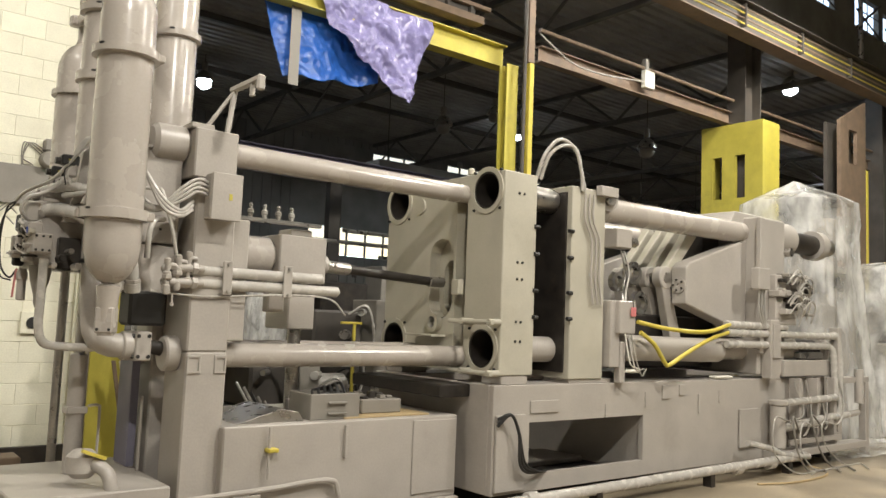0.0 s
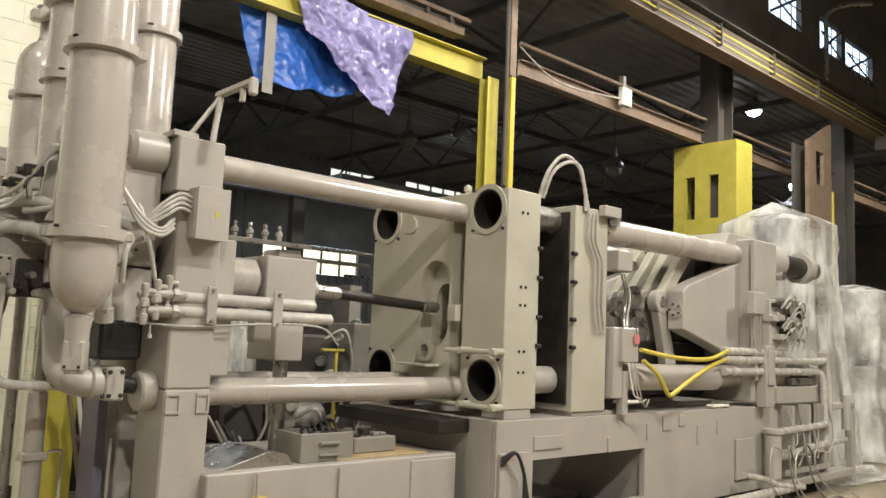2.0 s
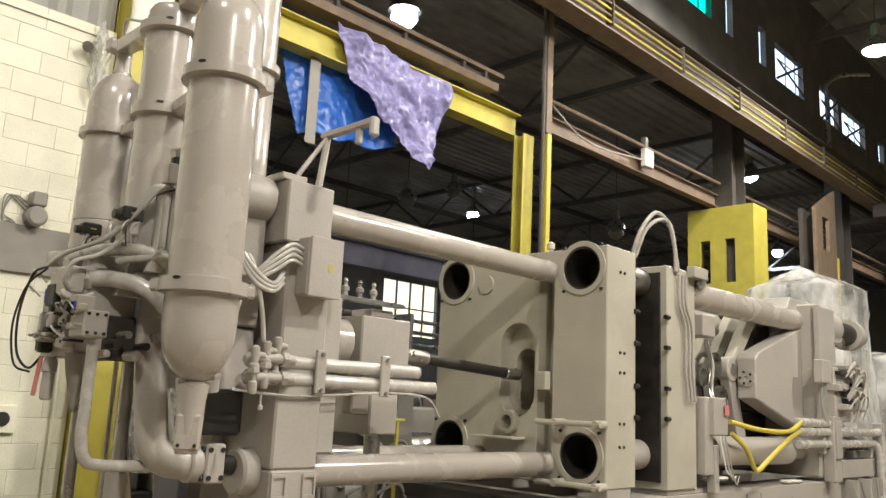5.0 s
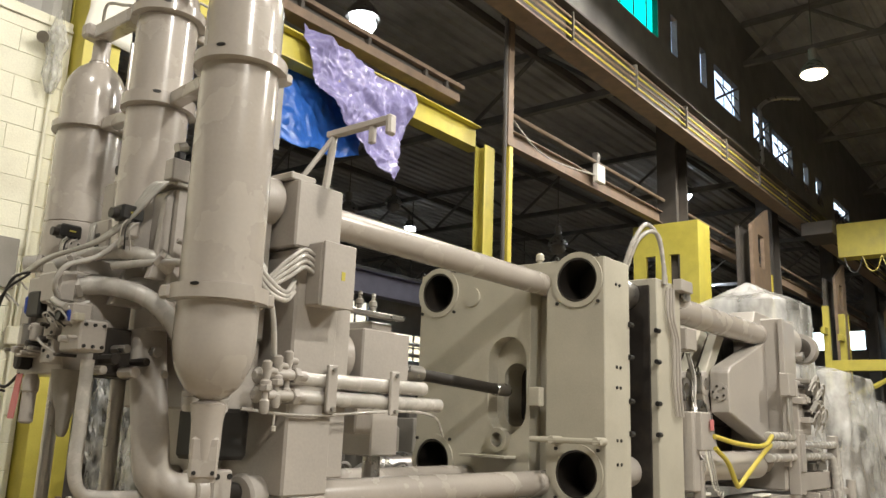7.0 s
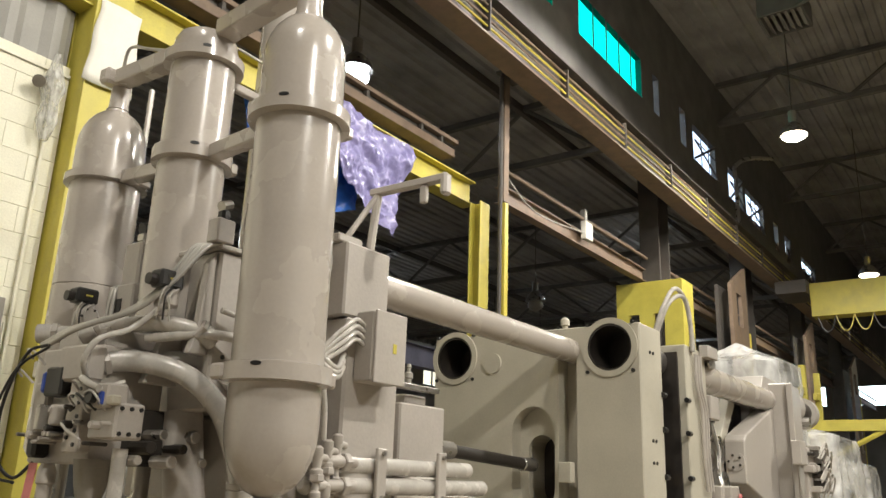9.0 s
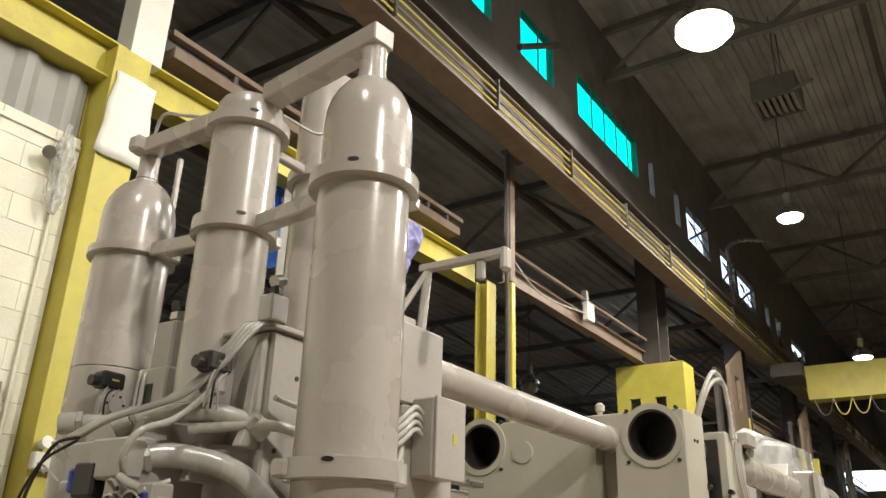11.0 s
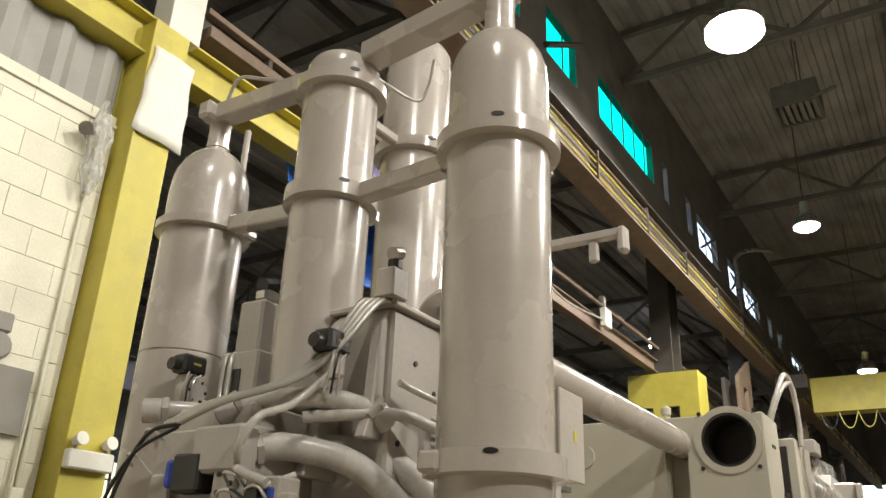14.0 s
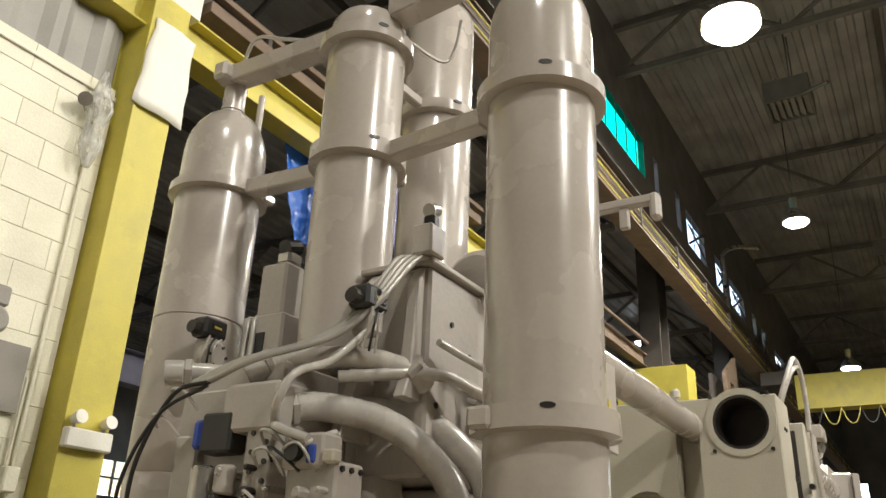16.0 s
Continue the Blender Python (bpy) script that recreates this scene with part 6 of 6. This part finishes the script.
for x in (2.29, 2.5):
    part("stem", rod((x, 8.77, 2.685), (x, 8.77, 2.715), 0.012, 8), STEEL, em)
    part("head", rod((x, 8.78, 2.735), (x, 8.71, 2.75), 0.03, 14, r2=0.042), PAPER, em, smooth=40)
solo("red_tag", prism([(1.02, 1.98), (1.025, 1.98), (1.01, 1.78), (1.005, 1.78)], 1, 6.29, 6.345, 0), RED, "red and white tag hanging by the column", "tag")
solo("plastic_bag", lathe(2.06, 8.9, [(0.03, 4.35), (0.08, 4.5), (0.06, 4.66), (0.1, 4.78), (0.05, 4.95), (0.02, 5.08)], 9), PLASTIC, "crumpled clear plastic bag on the wall corner", "bag")
fl_ = thing("flood_light", (2.0, 8.9, 4.85), "small flood lamp on the wall corner", "lamp")
part("head", rod((1.93, 8.86, 4.78), (2.02, 8.95, 4.84), 0.05, 14, r2=0.035), STEEL, fl_, smooth=40)
part("stem", rod((2.02, 8.95, 4.84), (2.1, 9.0, 4.95), 0.012, 6), STEEL, fl_)
for k, (mt, x) in enumerate(((RUST, 2.58), (PAPER, 2.64), (WOOD, 2.72))):
    solo("leaning_board", prism([(x, FZ), (x + 0.045, FZ), (x - 0.17, 1.2), (x - 0.205, 1.2)], 1, 8.52 - .05 * k, 8.55 - .05 * k, 0.002), mt, "long board leaning by the yellow column", "board", "leaning boards")

# ---- tarpaulin over the runway beam ----
def sheet_mesh(fn, nu, nv):
    bm = bmesh.new()
    g = [[bm.verts.new(fn(i / nu, j / nv)) for i in range(nu + 1)] for j in range(nv + 1)]
    for j in range(nv):
        for i in range(nu):
            bm.faces.new((g[j][i], g[j][i + 1], g[j + 1][i + 1], g[j + 1][i]))
    return bm


def crumple(p, s, a):
    return a * (noise.noise(Vector(p) * s) + 0.5 * noise.noise(Vector(p) * s * 2.3 + Vector((4, 1, 7))) + 0.35 * abs(noise.noise(Vector(p) * s * 4.1)))


def quad_sheet(tl, tr, bl, br, s, amp):
    tl, tr, bl, br = (Vector(q) for q in (tl, tr, bl, br))
    def fn(u, v):
        q = tl.lerp(tr, u).lerp(bl.lerp(br, u), v)
        q.y += crumple((q.x, tl.y, q.z), s, amp) + 0.05 * v * math.sin(9 * u + 2 * v)
        q.y += crumple((q.x, tl.y + 3, q.z), 8.0, amp * 0.22)
        q.z += 0.03 * math.sin(14 * u) * v
        return q
    return fn


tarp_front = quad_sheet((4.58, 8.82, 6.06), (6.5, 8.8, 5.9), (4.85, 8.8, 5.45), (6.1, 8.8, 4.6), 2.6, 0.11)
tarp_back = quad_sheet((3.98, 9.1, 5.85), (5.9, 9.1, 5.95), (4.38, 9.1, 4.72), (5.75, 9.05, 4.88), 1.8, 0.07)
tp = thing("tarpaulin", (5.2, 8.9, 5.6), "crumpled blue and violet tarpaulin over the yellow beam, shade in the back fold's colour", "tarpaulin")
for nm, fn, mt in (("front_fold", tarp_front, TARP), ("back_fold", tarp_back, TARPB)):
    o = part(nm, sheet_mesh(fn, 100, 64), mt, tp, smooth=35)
    o.modifiers.new("thick", "SOLIDIFY").thickness = 0.004

part("strap", box(4.38, 4.52, 8.99, 9.0, 4.6, 5.7, 0.002), GREYBOX, tp, "dark strap hanging over the sheet")

# ---- wrapped machines at the far end ----
def wrapped(name, x0, x1, y0, y1, z1, label, apex, shrink, droop):
    """apex: place of the sheet's top; shrink: how much narrower its shoulders are than its foot; droop: shoulder below apex."""
    t = thing(name, ((x0 + x1) / 2, (y0 + y1) / 2, FZ), label, "machine")
    zc = z1 - droop - 0.15
    part("core", box(x0 + 0.3, x1 - 0.3, y0 + 0.3, y1 - 0.3, FZ, zc * 0.6, 0.03), PAINT, t, "grey machine under the sheet")
    part("core_column", rod((apex[0], y0 + 0.55, zc * 0.6), (apex[0], y0 + 0.55, zc * 0.97), 0.2, 16), PAINT, t)
    part("core_block", box(apex[0] - 0.45, apex[0] + 0.3, y0 + 0.7, y1 - 0.4, zc * 0.6, zc * 0.9, 0.03), PAINT, t)
    part("core_motor", rod((x0 + 0.4, y0 + 0.45, zc * 0.7), (x1 - 0.5, y0 + 0.45, zc * 0.7), 0.16, 16), STEEL, t)
    def fn(u, v):
        a = u * 2 * math.pi
        k = 0.45
        cx, cy = math.cos(a), math.sin(a)
        px, pyy = math.copysign(abs(cx) ** k, cx), math.copysign(abs(cy) ** k, cy)
        mid = Vector(((x0 + x1) / 2, (y0 + y1) / 2, 0))
        half = Vector(((x1 - x0) / 2 * px, (y1 - y0) / 2 * pyy, 0))
        shoulder = mid + half * shrink + Vector((0, 0, z1 - droop))
        if v < 0.3:
            p = Vector((*apex, z1)).lerp(shoulder, v / 0.3)
        else:
            w = (v - 0.3) / 0.7
            p = shoulder.lerp(mid + half * (1.0 + 0.12 * w * w), w ** 1.15)
            p.z = (z1 - droop) * (1 - w) + (FZ + 0.03) * w
        d = crumple(p, 1.5, 0.07) + 0.035 * math.sin(a * 15 + 4 * noise.noise(p * 0.8)) * v
        return p + Vector((px * d, pyy * d, 0.3 * d if v < 0.35 else 0))
    part("sheet", sheet_mesh(fn, 110, 44), PLASTIC, t, "translucent crumpled plastic sheet", smooth=50)
    return t


wrapped("wrapped_machine", 11.75, 13.6, 5.75, 7.7, 4.29, "tall machine wrapped in clear plastic sheeting", (12.7, 6.8), 0.8, 0.42)
wrapped("wrapped_machine", 13.8, 16.6, 5.5, 7.4, 3.1, "low machine wrapped in clear plastic sheeting", (15.0, 6.4), 0.85, 0.2)
wrapped("wrapped_machine", 17.0, 19.4, 5.6, 7.4, 2.75, "low machine wrapped in clear plastic sheeting", (18.2, 6.4), 0.85, 0.25)

# yellow platform rails far down the hall
for (xa, ya) in ((19.8, 7.2), (21.4, 7.2), (19.8, 4.6)):
    p_ = thing("yellow_post", (xa, ya, FZ), "yellow steel post of a far platform", "post", "platform posts")
    part("post", box(xa, xa + 0.14, ya, ya + 0.14, FZ, 4.9, 0.006), YELLOW, p_)
    part("bracket", box(xa - 0.3, xa, ya + 0.02, ya + 0.12, 4.2, 4.36, 0.006), YELLOW, p_)
solo("platform_beam", box(19.8, 20.0, 0.0, 7.2, 3.35, 3.6, 0.006), YELLOW, "yellow edge beam of the far platform", "beam")
solo("platform_brace", rod((19.9, 7.1, 2.6), (19.9, 5.6, 3.4), 0.06, 6), YELLOW, "yellow diagonal brace of the platform", "brace")


# ---- separate blocks of the wall, last ----
HB, LB = 0.206, 0.41
meshes = {}
for ci in range(24):
    z = FZ + HB * ci
    x = WX - 0.004 if ci % 2 == 0 else WX - 0.004 - LB / 2
    first = ci % 2 == 1
    if first:
        spans = [(WX - 0.004 - LB / 2, WX - 0.004)]
    else:
        spans = []
    while x > 0.2:
        spans.append((x - LB, x))
        x -= LB
    for a, b in spans:
        key = round(b - a, 3)
        if key not in meshes:
            bmk = box(0.0012, key - 0.0012, 0, 0.03, 0.0012, HB - 0.0012, 0.004)
            me = bpy.data.meshes.new("block")
            bmk.to_mesh(me)
            bmk.free()
            me.materials.append(BLOCK)
            meshes[key] = me
        ob = new("block", meshes[key])
        ob.parent = wall
        ob.location = (a, WY + 0.003 * random.random(), z)
